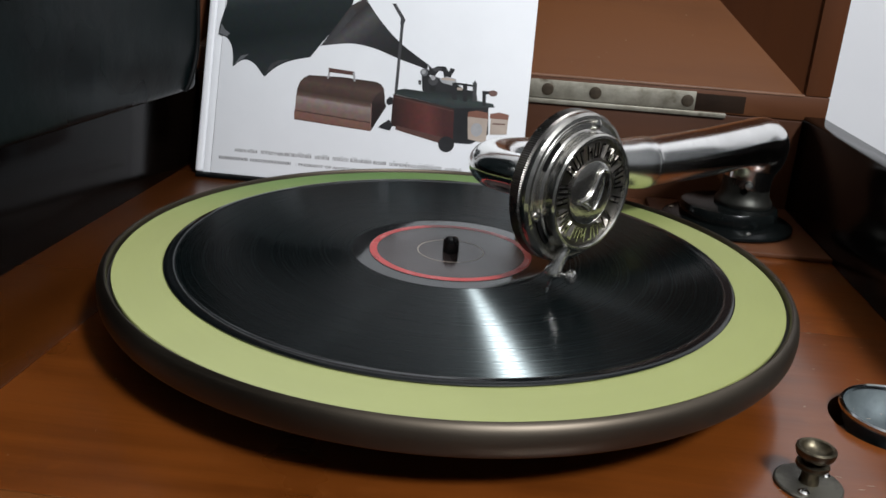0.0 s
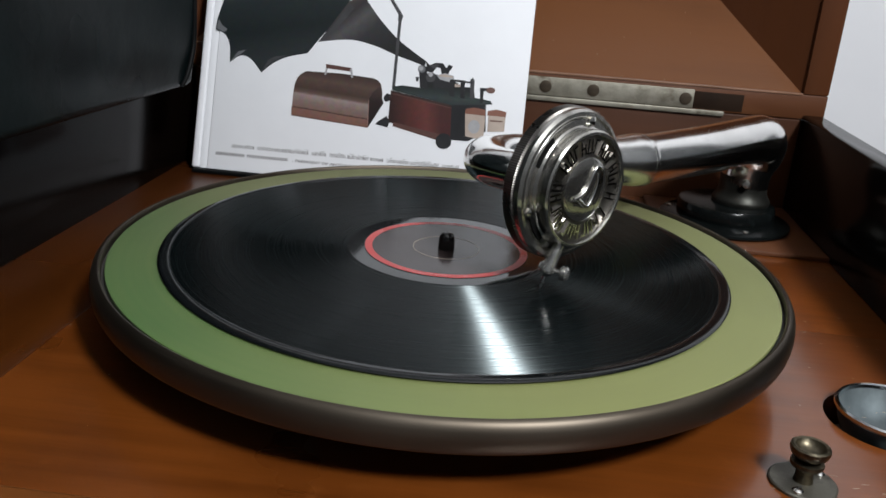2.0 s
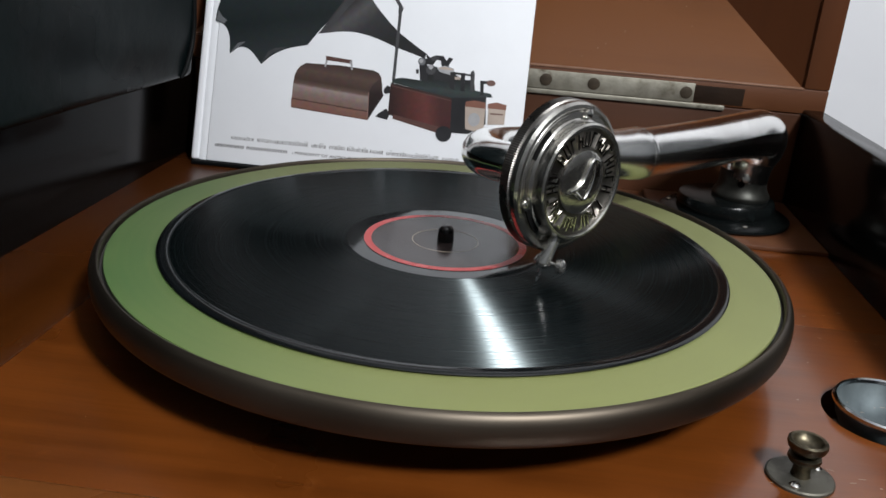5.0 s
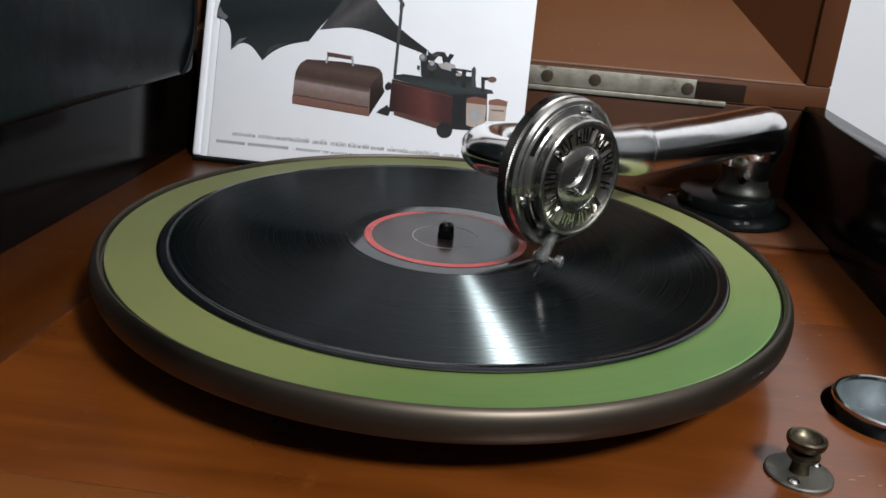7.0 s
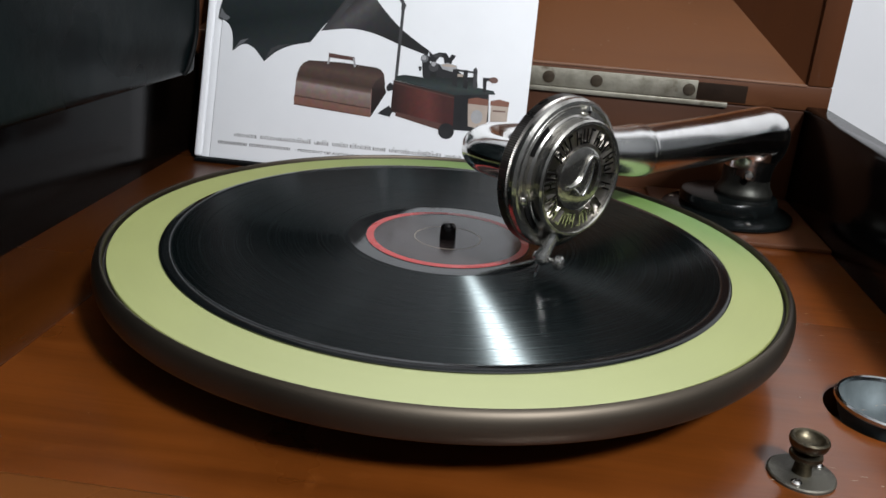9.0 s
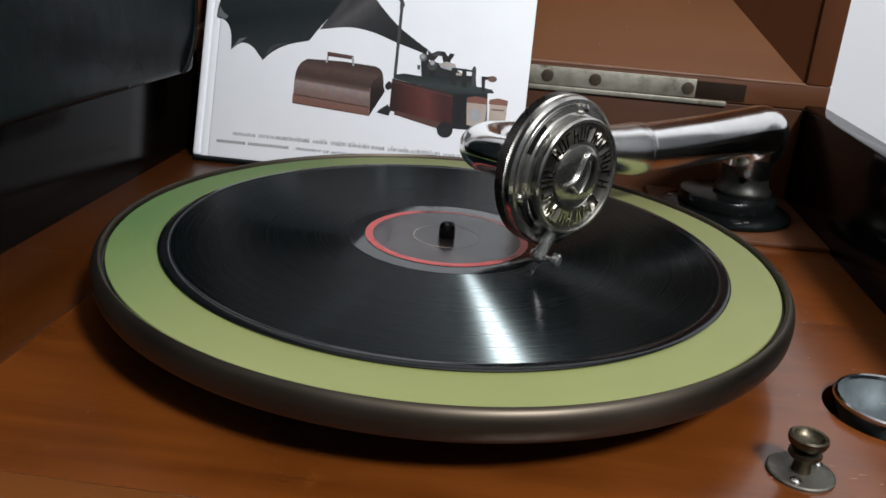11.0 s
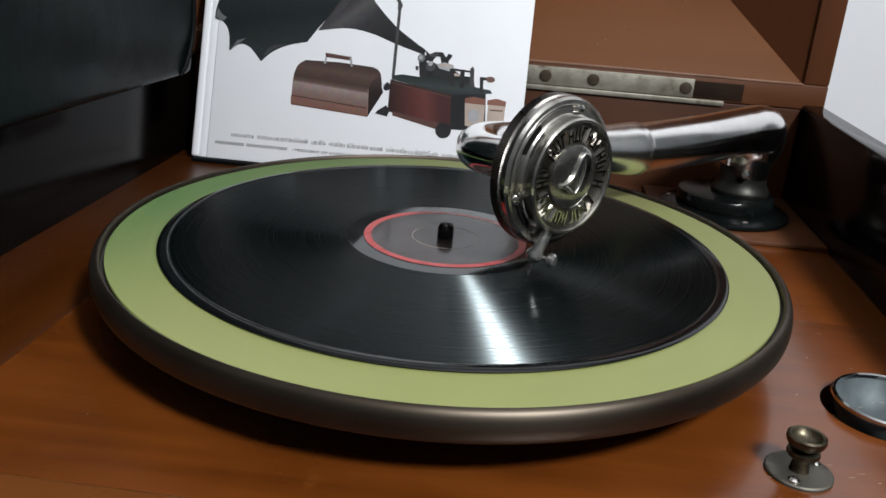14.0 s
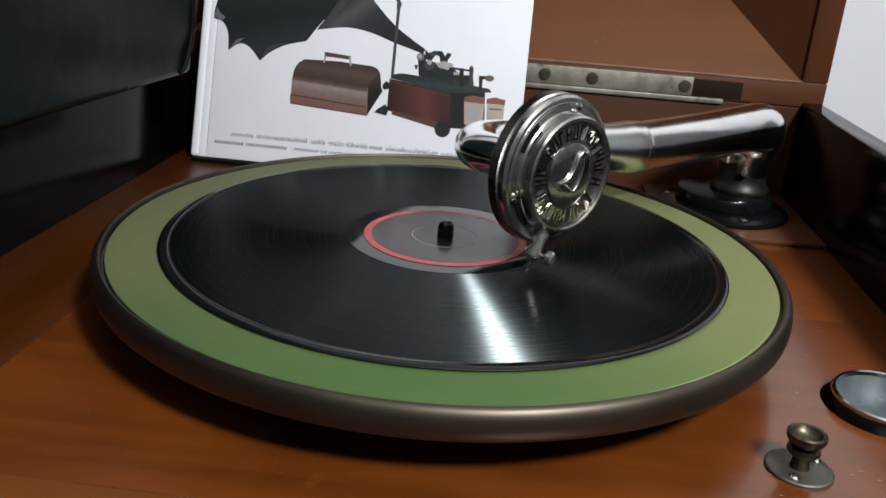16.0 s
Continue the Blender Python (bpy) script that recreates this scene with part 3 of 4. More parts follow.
def tone_arm():
    t = thing("gramophone_pickup", "shiny nickel-plated gooseneck tone arm with round sound box", "tone arm", Matrix.Translation(PIVOT))
    P = lambda x, y, z: (x - PIVOT.x, y - PIVOT.y, z)
    part("swivel_neck", lathe([(0, 0.0175), (0.0176, 0.0175), (0.0181, 0.0188), (0.0178, 0.0204), (0.0165, 0.0222), (0.0154, 0.0245), (0.0150, 0.0275), (0.0150, 0.036), (0, 0.036)], 60), NECK, t, m=Matrix.Translation((0.0085, 0, 0)))
    part("neck_hole", lathe([(0, 0), (0.0021, 0), (0.0021, 0.0006), (0, 0.0006)], 20), HOLE_SHADE, t, m=axis_pose((0.0042, -0.0143, 0.0285), (-0.3, -1, 0.05)))
    part("neck_screw", lathe([(0, 0), (0.0028, 0), (0.003, 0.002), (0.0022, 0.0042), (0, 0.0046)], 20), CHROME_WORN, t, m=axis_pose((0.0062, -0.0145, 0.0325), (-0.15, -1, 0.15)))
    part("arm_tube", sweep([((0.0085, 0.0, 0.026), 0.0149), ((0.0088, 0.0, 0.036), 0.0152), (P(0.1748, 0.1835, 0.0445), 0.0161), (P(0.1772, 0.1815, 0.0526), 0.0166), (P(0.1752, 0.1762, 0.0590), 0.0161), (P(0.1620, 0.1610, 0.0606), 0.0148), (P(0.143, 0.139, 0.0605), 0.0143), (P(0.120, 0.113, 0.0605), 0.0137), (P(0.0895, 0.0820, 0.0608), 0.0129)], 8, 48), SATIN, t)
    part("collar", sweep([(P(0.0918, 0.0845, 0.0608), 0.0134), (P(0.0910, 0.0838, 0.0608), 0.0140), (P(0.0896, 0.0826, 0.0608), 0.0140)], 4, 48), SATIN, t)
    part("gooseneck", sweep([(P(0.0908, 0.0836, 0.0608), 0.0138), (P(0.0860, 0.0796, 0.0611), 0.0137), (P(0.078, 0.0730, 0.0617), 0.0126), (P(0.060, 0.0600, 0.0635), 0.0111), (P(0.040, 0.0485, 0.0662), 0.0100), (P(0.0240, 0.0400, 0.0682), 0.0093), (P(0.0140, 0.0290, 0.0692), 0.0091), (P(0.0112, 0.0155, 0.0698), 0.0090), (P(0.0150, 0.0020, 0.0706), 0.0090), (P(0.0250, -0.0090, 0.0715), 0.0090), (P(0.0380, -0.0156, 0.072), 0.0090)], 10, 48), SATIN, t)
    sound_box(t)
    return t


def sound_box(t):
    n = Vector((0.7406, -0.6720, 0.0))
    o = Vector((0.0460, -0.0228, 0.072)) - PIVOT
    m = axis_pose(o, n)
    s = part("sound_box", lathe([(0, -0.006), (0.012, -0.006), (0.027, -0.0055), (0.0295, -0.0045), (0.0295, 0.0035), (0.0290, 0.0050), (0.0284, 0.0056), (0.0278, 0.0050), (0.0274, 0.0058), (0.0250, 0.0060), (0.0246, 0.0066), (0.0240, 0.0070), (0.0236, 0.0105), (0, 0.0105)], 96), CHROME_WORN, t, "round nickel sound box with raised lettering and emblem", m)
    part("back_socket", lathe([(0, -0.016), (0.0105, -0.016), (0.0112, -0.014), (0.0112, -0.008), (0.013, -0.006), (0, -0.006)], 48), CHROME, s)
    # knurled ring
    bm = bmesh.new()
    teeth, rings = 210, []
    for r0, z in ((0.0302, -0.0040), (0.0314, -0.0035), (0.0314, 0.0008), (0.0302, 0.0016)):
        rings.append([bm.verts.new(((r0 + (0.00028 if k % 2 else 0)) * math.cos(math.pi * k / teeth), (r0 + (0.00028 if k % 2 else 0)) * math.sin(math.pi * k / teeth), z)) for k in range(2 * teeth)])
    for a, b in zip(rings, rings[1:]):
        for k in range(2 * teeth):
            j = (k + 1) % (2 * teeth)
            bm.faces.new((a[k], a[j], b[j], b[k]))
    bm.faces.new(rings[0][::-1])
    bm.faces.new(rings[-1])
    part("knurled_ring", bm, NICKEL_DARK, s, "knurled edge ring", smooth=False)
    part("front_rim", lathe([(0.0292, 0.0018), (0.0312, 0.0022), (0.0312, 0.0042), (0.0302, 0.0054), (0.0290, 0.0056), (0.0286, 0.005)], 96, closed=True), CHROME_WORN, s)
    part("face_plate", lathe([(0, 0.0108), (0.0128, 0.0108), (0.0129, 0.0104), (0.0219, 0.0104), (0.0220, 0.0120), (0.0225, 0.0128), (0.0235, 0.0128), (0.0242, 0.0120), (0.0242, 0.0102), (0, 0.0102)], 96), CHROME_WORN, s)
    part("face_recess", lathe([(0.0130, 0.0103), (0.0219, 0.0103), (0.0219, 0.0106), (0.0130, 0.0106)], 96, closed=True), NICKEL_DARK, s)
    part("emblem_boss", lathe([(0.0132, 0.0104), (0.0131, 0.0118), (0.0122, 0.0122), (0.007, 0.0126), (0, 0.0128)], 64), CHROME_WORN, s)
    # raised ring of plain bars
    marks = 27
    for k in range(marks):
        if k in (9, 22):
            continue
        a = 2 * math.pi * k / marks
        bm = bmesh.new()
        w, h = 0.0030, 0.0062
        bars = [(-w / 2, -h / 2, 0.0008, h)]
        if k % 3 != 1:
            bars.append((w / 2 - 0.0008, -h / 2 + (k % 2) * 0.0010, 0.0008, h - (k % 4) * 0.0008))
        bars.append((-w / 2 + 0.0007, (-h / 2, -0.0004, h / 2 - 0.0009)[(k * 5) % 3], w - 0.0010, 0.0008))
        for x, y, bw, bh in bars:
            prism([(x, y), (x + bw, y), (x + bw, y + bh), (x, y + bh)], 0.0013, bm)
        part("raised_mark", bm, CHROME, s, m=Matrix.Translation((0.0176 * math.sin(a), 0.0176 * math.cos(a), 0.0105)) @ Matrix.Rotation(-a, 4, "Z"), smooth=False)
    # emblem: a curved sail-like relief
    part("emblem_relief", prism([(-0.0085, -0.0030), (-0.0040, -0.0022), (-0.0006, 0.0012), (0.0018, 0.0062), (0.0036, 0.0092), (0.0056, 0.0088), (0.0044, 0.0060), (0.0032, 0.0010), (0.0012, -0.0040), (-0.0016, -0.0064), (-0.0036, -0.0058), (-0.0026, -0.0040)], 0.0010), CHROME_WORN, s, m=Matrix.Translation((0.0005, 0, 0.0122)))
    part("emblem_relief", prism([(0.0058, 0.0080), (0.0074, 0.0066), (0.0078, 0.0020), (0.0064, -0.0034), (0.0040, -0.0066), (0.0034, -0.0052), (0.0054, -0.0010), (0.0062, 0.0036)], 0.0016), NICKEL_DARK, s, m=Matrix.Translation((0.0005, 0, 0.0122)))
    for run in ([(-0.0086, -0.0028), (-0.0044, -0.0018), (-0.0008, 0.0016), (0.0016, 0.0064), (0.0036, 0.0090), (0.0058, 0.0086)], [(-0.0086, -0.0028), (-0.0052, -0.0036), (-0.0018, -0.0062)], [(0.0052, 0.0064), (0.0050, 0.0016), (0.0030, -0.0036), (0.0006, -0.0068)]):
        part("emblem_ridge", sweep([((x, y, 0.0009), 0.0009) for x, y in run], 5, 12), CHROME, s, m=Matrix.Translation((0.0005, 0, 0.0122)))
    # slots and small screws on the shoulder
    for a, kind in ((78, "s"), (142, "l"), (196, "s"), (214, "l"), (300, "s"), (20, "l")):
        ca, sa = math.cos(radians(a)), math.sin(radians(a))
        if kind == "s":
            part("rim_screw", lathe([(0, 0), (0.0020, 0), (0.0020, 0.0016), (0.0012, 0.0021), (0, 0.0021)], 16), CHROME, s, m=Matrix.Translation((0.0268 * ca, 0.0268 * sa, 0.0054)))
        else:
            bm = bmesh.new()
            pts = []
            for k in range(9):
                b = radians(a - 14 + 3.5 * k)
                pts.append((0.0271 * math.cos(b), 0.0271 * math.sin(b)))
            for k in range(8, -1, -1):
                b = radians(a - 14 + 3.5 * k)
                pts.append((0.0252 * math.cos(b), 0.0252 * math.sin(b)))
            part("slot", prism(pts, 0.0006, bm), HOLE_SHADE, s, m=Matrix.Translation((0, 0, 0.0059)), smooth=False)
    # needle carrier, in the arm's space
    inv = m.inverted()
    Q = lambda x, y, z: inv @ (Vector((x, y, z)) - PIVOT)
    tip = Q(0.0410, -0.0372, 0.0301)
    low = Q(0.0430, -0.0362, 0.0385)
    mid = Q(0.0462, -0.0345, 0.0468)
    top = Q(0.0490, -0.0325, 0.0535)
    part("needle_carrier", sweep([(top, 0.0018), (mid, 0.0024), (low * 0.55 + mid * 0.45, 0.0027), (low, 0.0030), (low * 0.86 + tip * 0.14, 0.0028), (low * 0.70 + tip * 0.30, 0.0016)], 5, 24), CARRIER, s)
    part("needle_collar", sweep([(low * 0.8 + mid * 0.2, 0.0036), (low, 0.0038), (low * 0.9 + tip * 0.1, 0.0035)], 3, 24), CARRIER, s)
    part("needle", sweep([(low, 0.0009), (low * 0.4 + tip * 0.6, 0.0008), (tip, 0.0002)], 3, 12), STEEL, s)
    c = Q(0.0437, -0.0365, 0.0388)
    side = (inv.to_3x3() @ Vector((0.82, -0.35, -0.05))).normalized()
    bm = rod(c, c + side * 0.0058, 0.0010, 14)
    part("thumb_screw", bm, CARRIER, s)
    part("thumb_knob", lathe([(0, 0), (0.0022, 0), (0.0030, 0.0008), (0.0030, 0.0026), (0.0022, 0.0034), (0, 0.0036)], 24), CARRIER, s, m=axis_pose(c + side * 0.0052, side, (0.1, 0.3, 1)))
    a = Q(0.0425, -0.0315, 0.0455)
    part("pivot_post", rod(a, a + Vector((0, 0, 0.006)), 0.0022, 18), CHROME_WORN, s)
    part("pivot_nut", rod(a + Vector((0, 0, 0.001)), a + Vector((0, 0, 0.0035)), 0.0034, 6), CHROME_WORN, s)


TONE_ARM = tone_arm()


# ---- the book ----
def book():
    lean = 18.0
    t = thing("book", "white hardback book on antique gramophones, leaning back behind the turntable", "book", Matrix.Translation((-0.197, 0.188, 0.003)) @ Matrix.Rotation(radians(90 - lean), 4, "X"))
    W, H, T = 0.2255, 0.292, 0.0125
    # local x along the width, y up the cover, z towards the reader
    part("front_cover", box(0.0105, W, 0.0, H, -0.0026, 0.0, 0.0006), COVER, t)
    part("hinge_strip", box(0.0048, 0.0102, 0.0, H, -0.0028, -0.0009, 0.0005), COVER, t, "pressed joint beside the spine")
    part("spine", box(-0.0008, 0.0050, 0.0, H, -T, 0.0001, 0.0018, 3), COVER, t)
    part("back_cover", box(0.0048, W, 0.0, H, -T, -T + 0.0024, 0.0006), COVER, t)
    part("page_block", box(0.0052, W - 0.004, 0.0035, H - 0.0035, -T + 0.0025, -0.0029, 0.0003), PAGES, t)
    black = ink("print_black", (0.018, 0.018, 0.02))
    soft = ink("print_charcoal", (0.05, 0.05, 0.053))
    brown = ink("print_brown", (0.085, 0.042, 0.035))
    brown2 = ink("print_light_brown", (0.135, 0.075, 0.063))
    pale = ink("print_pale_brown", (0.21, 0.125, 0.11))
    dkbrown = ink("print_dark_brown", (0.035, 0.02, 0.018))
    steel = ink("print_grey", (0.33, 0.33, 0.34))
    orange = ink("print_terracotta", (0.19, 0.085, 0.06))
    cream = ink("print_cream", (0.40, 0.33, 0.28))
    script = ink("print_script_grey", (0.19, 0.185, 0.185))
    sheen = ink("print_sheen_grey", (0.12, 0.124, 0.132))
    text = ink("print_text_grey", (0.14, 0.135, 0.135))
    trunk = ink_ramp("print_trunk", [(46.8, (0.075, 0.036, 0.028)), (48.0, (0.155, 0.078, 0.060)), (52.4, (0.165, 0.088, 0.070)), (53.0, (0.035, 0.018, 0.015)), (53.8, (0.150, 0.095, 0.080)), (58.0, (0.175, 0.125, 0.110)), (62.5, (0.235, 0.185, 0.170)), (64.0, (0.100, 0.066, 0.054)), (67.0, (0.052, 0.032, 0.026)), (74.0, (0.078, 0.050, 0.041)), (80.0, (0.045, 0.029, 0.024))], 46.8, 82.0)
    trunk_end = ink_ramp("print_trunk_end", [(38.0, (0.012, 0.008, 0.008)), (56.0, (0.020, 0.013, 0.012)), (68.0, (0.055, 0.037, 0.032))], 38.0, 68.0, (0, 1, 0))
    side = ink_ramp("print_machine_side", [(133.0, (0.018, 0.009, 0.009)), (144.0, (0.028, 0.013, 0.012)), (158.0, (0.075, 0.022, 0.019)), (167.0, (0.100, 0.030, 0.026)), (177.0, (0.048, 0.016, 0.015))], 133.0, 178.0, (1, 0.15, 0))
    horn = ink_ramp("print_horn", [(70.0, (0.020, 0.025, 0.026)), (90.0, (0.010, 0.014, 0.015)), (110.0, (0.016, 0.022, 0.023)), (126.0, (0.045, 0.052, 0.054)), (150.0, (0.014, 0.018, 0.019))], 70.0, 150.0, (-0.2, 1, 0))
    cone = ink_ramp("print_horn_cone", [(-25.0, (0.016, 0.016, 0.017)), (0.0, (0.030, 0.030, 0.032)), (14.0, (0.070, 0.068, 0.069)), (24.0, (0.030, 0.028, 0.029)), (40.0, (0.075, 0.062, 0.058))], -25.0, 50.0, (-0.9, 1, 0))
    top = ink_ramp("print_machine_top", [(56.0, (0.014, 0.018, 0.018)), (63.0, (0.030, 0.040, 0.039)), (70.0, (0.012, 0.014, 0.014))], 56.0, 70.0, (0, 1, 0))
    count = [0]

    def shape(name, material, pts):
        """One flat printed area of the cover picture, outline in millimetres."""
        bm = prism([(x / 1000, y / 1000) for x, y in pts], 0.00003 + 0.000008 * count[0])
        part(name, bm, material, t, m=Matrix.Translation((0, 0, -0.00001)), smooth=False)
        count[0] += 1

    def curved(pts, corners):
        """The outline with smooth runs between its corner points."""
        cuts = [0, *corners, len(pts) - 1]
        run = []
        for a, b in zip(cuts, cuts[1:]):
            run += [(q[0], q[1]) for q in catmull([((x, y, 0), 0) for x, y in pts[a:b + 1]], 5)[:-1]]
        return run + [pts[-1]]

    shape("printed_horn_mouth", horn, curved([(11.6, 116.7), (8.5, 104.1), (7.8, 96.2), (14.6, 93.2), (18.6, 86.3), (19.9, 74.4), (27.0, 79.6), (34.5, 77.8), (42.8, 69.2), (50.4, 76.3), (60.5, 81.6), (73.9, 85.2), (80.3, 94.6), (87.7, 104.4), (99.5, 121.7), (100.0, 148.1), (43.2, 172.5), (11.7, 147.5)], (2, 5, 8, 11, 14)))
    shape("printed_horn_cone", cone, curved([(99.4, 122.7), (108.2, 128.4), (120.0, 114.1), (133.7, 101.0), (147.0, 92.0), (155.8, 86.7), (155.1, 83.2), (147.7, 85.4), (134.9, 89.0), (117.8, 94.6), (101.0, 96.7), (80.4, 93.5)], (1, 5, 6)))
    shape("printed_horn_sheen", sheen, [(9.2, 103.5), (8.2, 96.6), (13.9, 94.6), (16.0, 97.0), (12.0, 99.5)])
    shape("printed_horn_sheen", sheen, [(20.3, 75.2), (27.4, 81.0), (30.5, 84.0), (25.0, 82.2)])
    shape("printed_horn_sheen", soft, [(43.0, 70.5), (50.2, 77.9), (60.3, 82.8), (52.0, 81.2), (47.0, 78.5)])
    shape("printed_horn_sheen", soft, [(81.6, 94.4), (88.6, 104.3), (99.8, 121.0), (103.0, 118.0), (92.0, 103.0), (84.5, 94.6)])
    shape("printed_stand", soft, [(134.2, 112.3), (136.3, 112.4), (136.4, 66.7), (134.3, 66.5)])
    shape("printed_stand", soft, [(127.1, 125.9), (129.5, 126.1), (135.3, 118.4), (137.2, 115.5), (136.0, 111.4), (133.8, 112.2), (133.8, 116.3)])
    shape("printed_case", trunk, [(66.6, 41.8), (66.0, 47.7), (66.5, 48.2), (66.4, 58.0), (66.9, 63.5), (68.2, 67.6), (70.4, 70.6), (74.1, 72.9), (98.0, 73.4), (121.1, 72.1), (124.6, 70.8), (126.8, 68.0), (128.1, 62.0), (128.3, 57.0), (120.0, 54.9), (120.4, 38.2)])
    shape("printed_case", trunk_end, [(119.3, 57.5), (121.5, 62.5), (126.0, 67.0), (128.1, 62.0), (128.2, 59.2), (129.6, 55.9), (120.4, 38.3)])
    shape("printed_case", pale, [(119.0, 57.0), (119.5, 57.2), (120.5, 38.6), (119.9, 38.5)])
    shape("printed_handle", steel, [(86.8, 71.5), (87.8, 78.2), (89.3, 78.4), (88.2, 71.7)])
    shape("printed_handle", brown, [(87.3, 79.0), (105.4, 77.7), (105.6, 75.2), (87.6, 76.1)])
    shape("printed_handle", steel, [(104.2, 77.1), (105.7, 77.3), (106.9, 71.2), (105.6, 71.1)])
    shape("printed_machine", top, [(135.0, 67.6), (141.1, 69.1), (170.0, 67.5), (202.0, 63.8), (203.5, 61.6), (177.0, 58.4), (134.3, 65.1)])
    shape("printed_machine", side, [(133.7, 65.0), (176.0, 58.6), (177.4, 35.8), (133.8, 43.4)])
    shape("printed_machine", dkbrown, [(133.7, 65.0), (176.0, 58.6), (176.1, 57.2), (133.8, 63.6)])
    shape("printed_machine", brown, [(134.0, 63.4), (176.0, 57.0), (176.0, 56.4), (134.0, 62.8)])
    shape("printed_machine", black, [(176.0, 58.6), (199.2, 61.1), (200.7, 43.0), (189.6, 35.5), (177.4, 35.2)])
    shape("printed_moulding", black, [(127.1, 43.4), (132.5, 47.4), (135.0, 43.5), (133.7, 39.7), (125.3, 41.2)])
    shape("printed_moulding", brown, [(137.5, 43.7), (175.1, 37.6), (177.5, 34.8), (173.6, 32.4), (168.3, 34.3), (137.3, 40.9)])
    shape("printed_foot", black, disc(173.0, 34.0, 5.4))
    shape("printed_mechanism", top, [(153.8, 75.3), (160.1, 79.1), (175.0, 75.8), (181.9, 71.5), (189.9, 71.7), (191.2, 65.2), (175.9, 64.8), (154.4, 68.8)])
    shape("printed_mechanism", black, [(151.5, 81.1), (154.2, 84.1), (156.9, 82.7), (158.5, 67.4), (153.3, 68.7)])
    shape("printed_wheel", sheen, disc(153.3, 81.2, 2.6))
    shape("printed_wheel", steel, disc(152.9, 81.5, 1.5))
    shape("printed_mechanism", black, [(155.8, 86.7), (158.6, 84.2), (162.4, 86.1), (167.5, 86.2), (170.0, 83.0), (171.3, 85.6), (174.2, 84.9), (173.3, 82.7), (172.0, 80.8), (171.8, 78.6), (167.5, 77.8), (166.0, 82.9), (163.4, 83.2), (160.8, 79.1), (157.1, 79.8)])
    shape("printed_mechanism", soft, [(157.8, 84.2), (163.2, 85.4), (165.5, 84.4), (161.3, 82.1)])
    shape("printed_mechanism", black, [(161.8, 76.6), (175.0, 75.1), (175.5, 69.2), (162.3, 69.7)])
    shape("printed_wheel", soft, disc(160.0, 76.2, 3.3))
    shape("printed_wheel", steel, disc(159.8, 78.0, 1.6))
    shape("printed_mechanism", steel, [(163.9, 77.7), (169.2, 79.7), (175.5, 78.4), (176.1, 75.8), (173.3, 73.9), (166.3, 75.2)])
    shape("printed_mechanism", cream, [(165.3, 78.1), (169.6, 79.0), (174.8, 78.0), (174.9, 77.2), (166.1, 77.1)])
    shape("printed_post", black, [(173.2, 75.7), (176.0, 76.2), (177.4, 64.1), (173.7, 64.8)])
    shape("printed_post", black, [(180.5, 75.9), (183.4, 76.0), (184.4, 63.6), (181.4, 63.9)])
    shape("printed_post", soft, [(187.0, 76.8), (188.6, 78.6), (189.9, 76.5), (190.5, 64.4), (188.0, 64.7)])
    shape("printed_mechanism", black, [(175.0, 76.2), (188.9, 75.4), (189.0, 74.3), (175.1, 74.7)])
    shape("printed_mechanism", cream, [(176.7, 72.9), (180.3, 73.0), (180.5, 71.2), (176.8, 71.1)])
    shape("printed_mechanism", soft, [(149.8, 75.6), (152.0, 75.6), (151.8, 72.7), (150.4, 72.7)])
    shape("printed_latch", black, [(129.5, 60.5), (131.6, 63.0), (133.6, 62.0), (133.8, 58.0), (131.0, 57.0), (129.4, 58.4)])
    shape("printed_crank", black, [(194.0, 72.0), (200.1, 72.1), (200.3, 70.6), (196.7, 69.9), (197.1, 61.9), (195.1, 61.8)])
    shape("printed_crank", brown2, disc(201.4, 70.9, 3.0, 16, 2.0))
    shape("printed_can", cream, [(185.7, 54.2), (199.5, 54.3), (199.7, 36.9), (187.3, 38.8)])
    shape("printed_can", orange, [(185.8, 57.0), (191.4, 58.4), (199.2, 57.6), (199.6, 53.5), (185.7, 53.8)])
    shape("printed_can", steel, disc(192.6, 45.5, 4.0, 18, 4.6))
    shape("printed_can", cream, [(201.5, 54.4), (213.2, 54.7), (213.1, 44.2), (201.9, 43.1)])
    shape("printed_can", orange, [(200.9, 57.0), (206.6, 58.5), (213.4, 57.3), (213.3, 53.9), (200.8, 54.0)])
    shape("printed_can", brown2, [(203.0, 51.0), (211.5, 51.2), (211.5, 50.2), (203.0, 50.0)])
    # a line of foreign script, then the line below it
    rng = random.Random(3)
    x, y0 = 26.8, 16.0
    while x < 186:
        for word in range(rng.choice((6, 9, 14, 20))):
            w, h = rng.uniform(0.9, 1.7), rng.uniform(2.0, 2.7)
            if x + w > 186.5:
                break
            bm = prism([(x, y0), (x + 0.45, y0), (x + 0.45, y0 + h), (x, y0 + h)], 0.05)
            prism([(x + w - 0.45, y0), (x + w, y0), (x + w, y0 + h * 0.9), (x + w - 0.45, y0 + h * 0.9)], 0.05, bm)
            if rng.random() < 0.75:
                y = y0 + rng.choice((0, h - 0.4))
                prism([(x + 0.45, y), (x + w - 0.45, y), (x + w - 0.45, y + 0.4), (x + 0.45, y + 0.4)], 0.05, bm)
            if rng.random() < 0.3:
                prism([(x + 0.2, y0 + 2.9), (x + w, y0 + 2.9), (x + w, y0 + 3.3), (x + 0.2, y0 + 3.3)], 0.05, bm)
            part("text_bar", bm, script, t, m=Matrix.Scale(0.001, 4), smooth=False)
            x += w + 0.45
        x += rng.choice((0.9, 2.2))
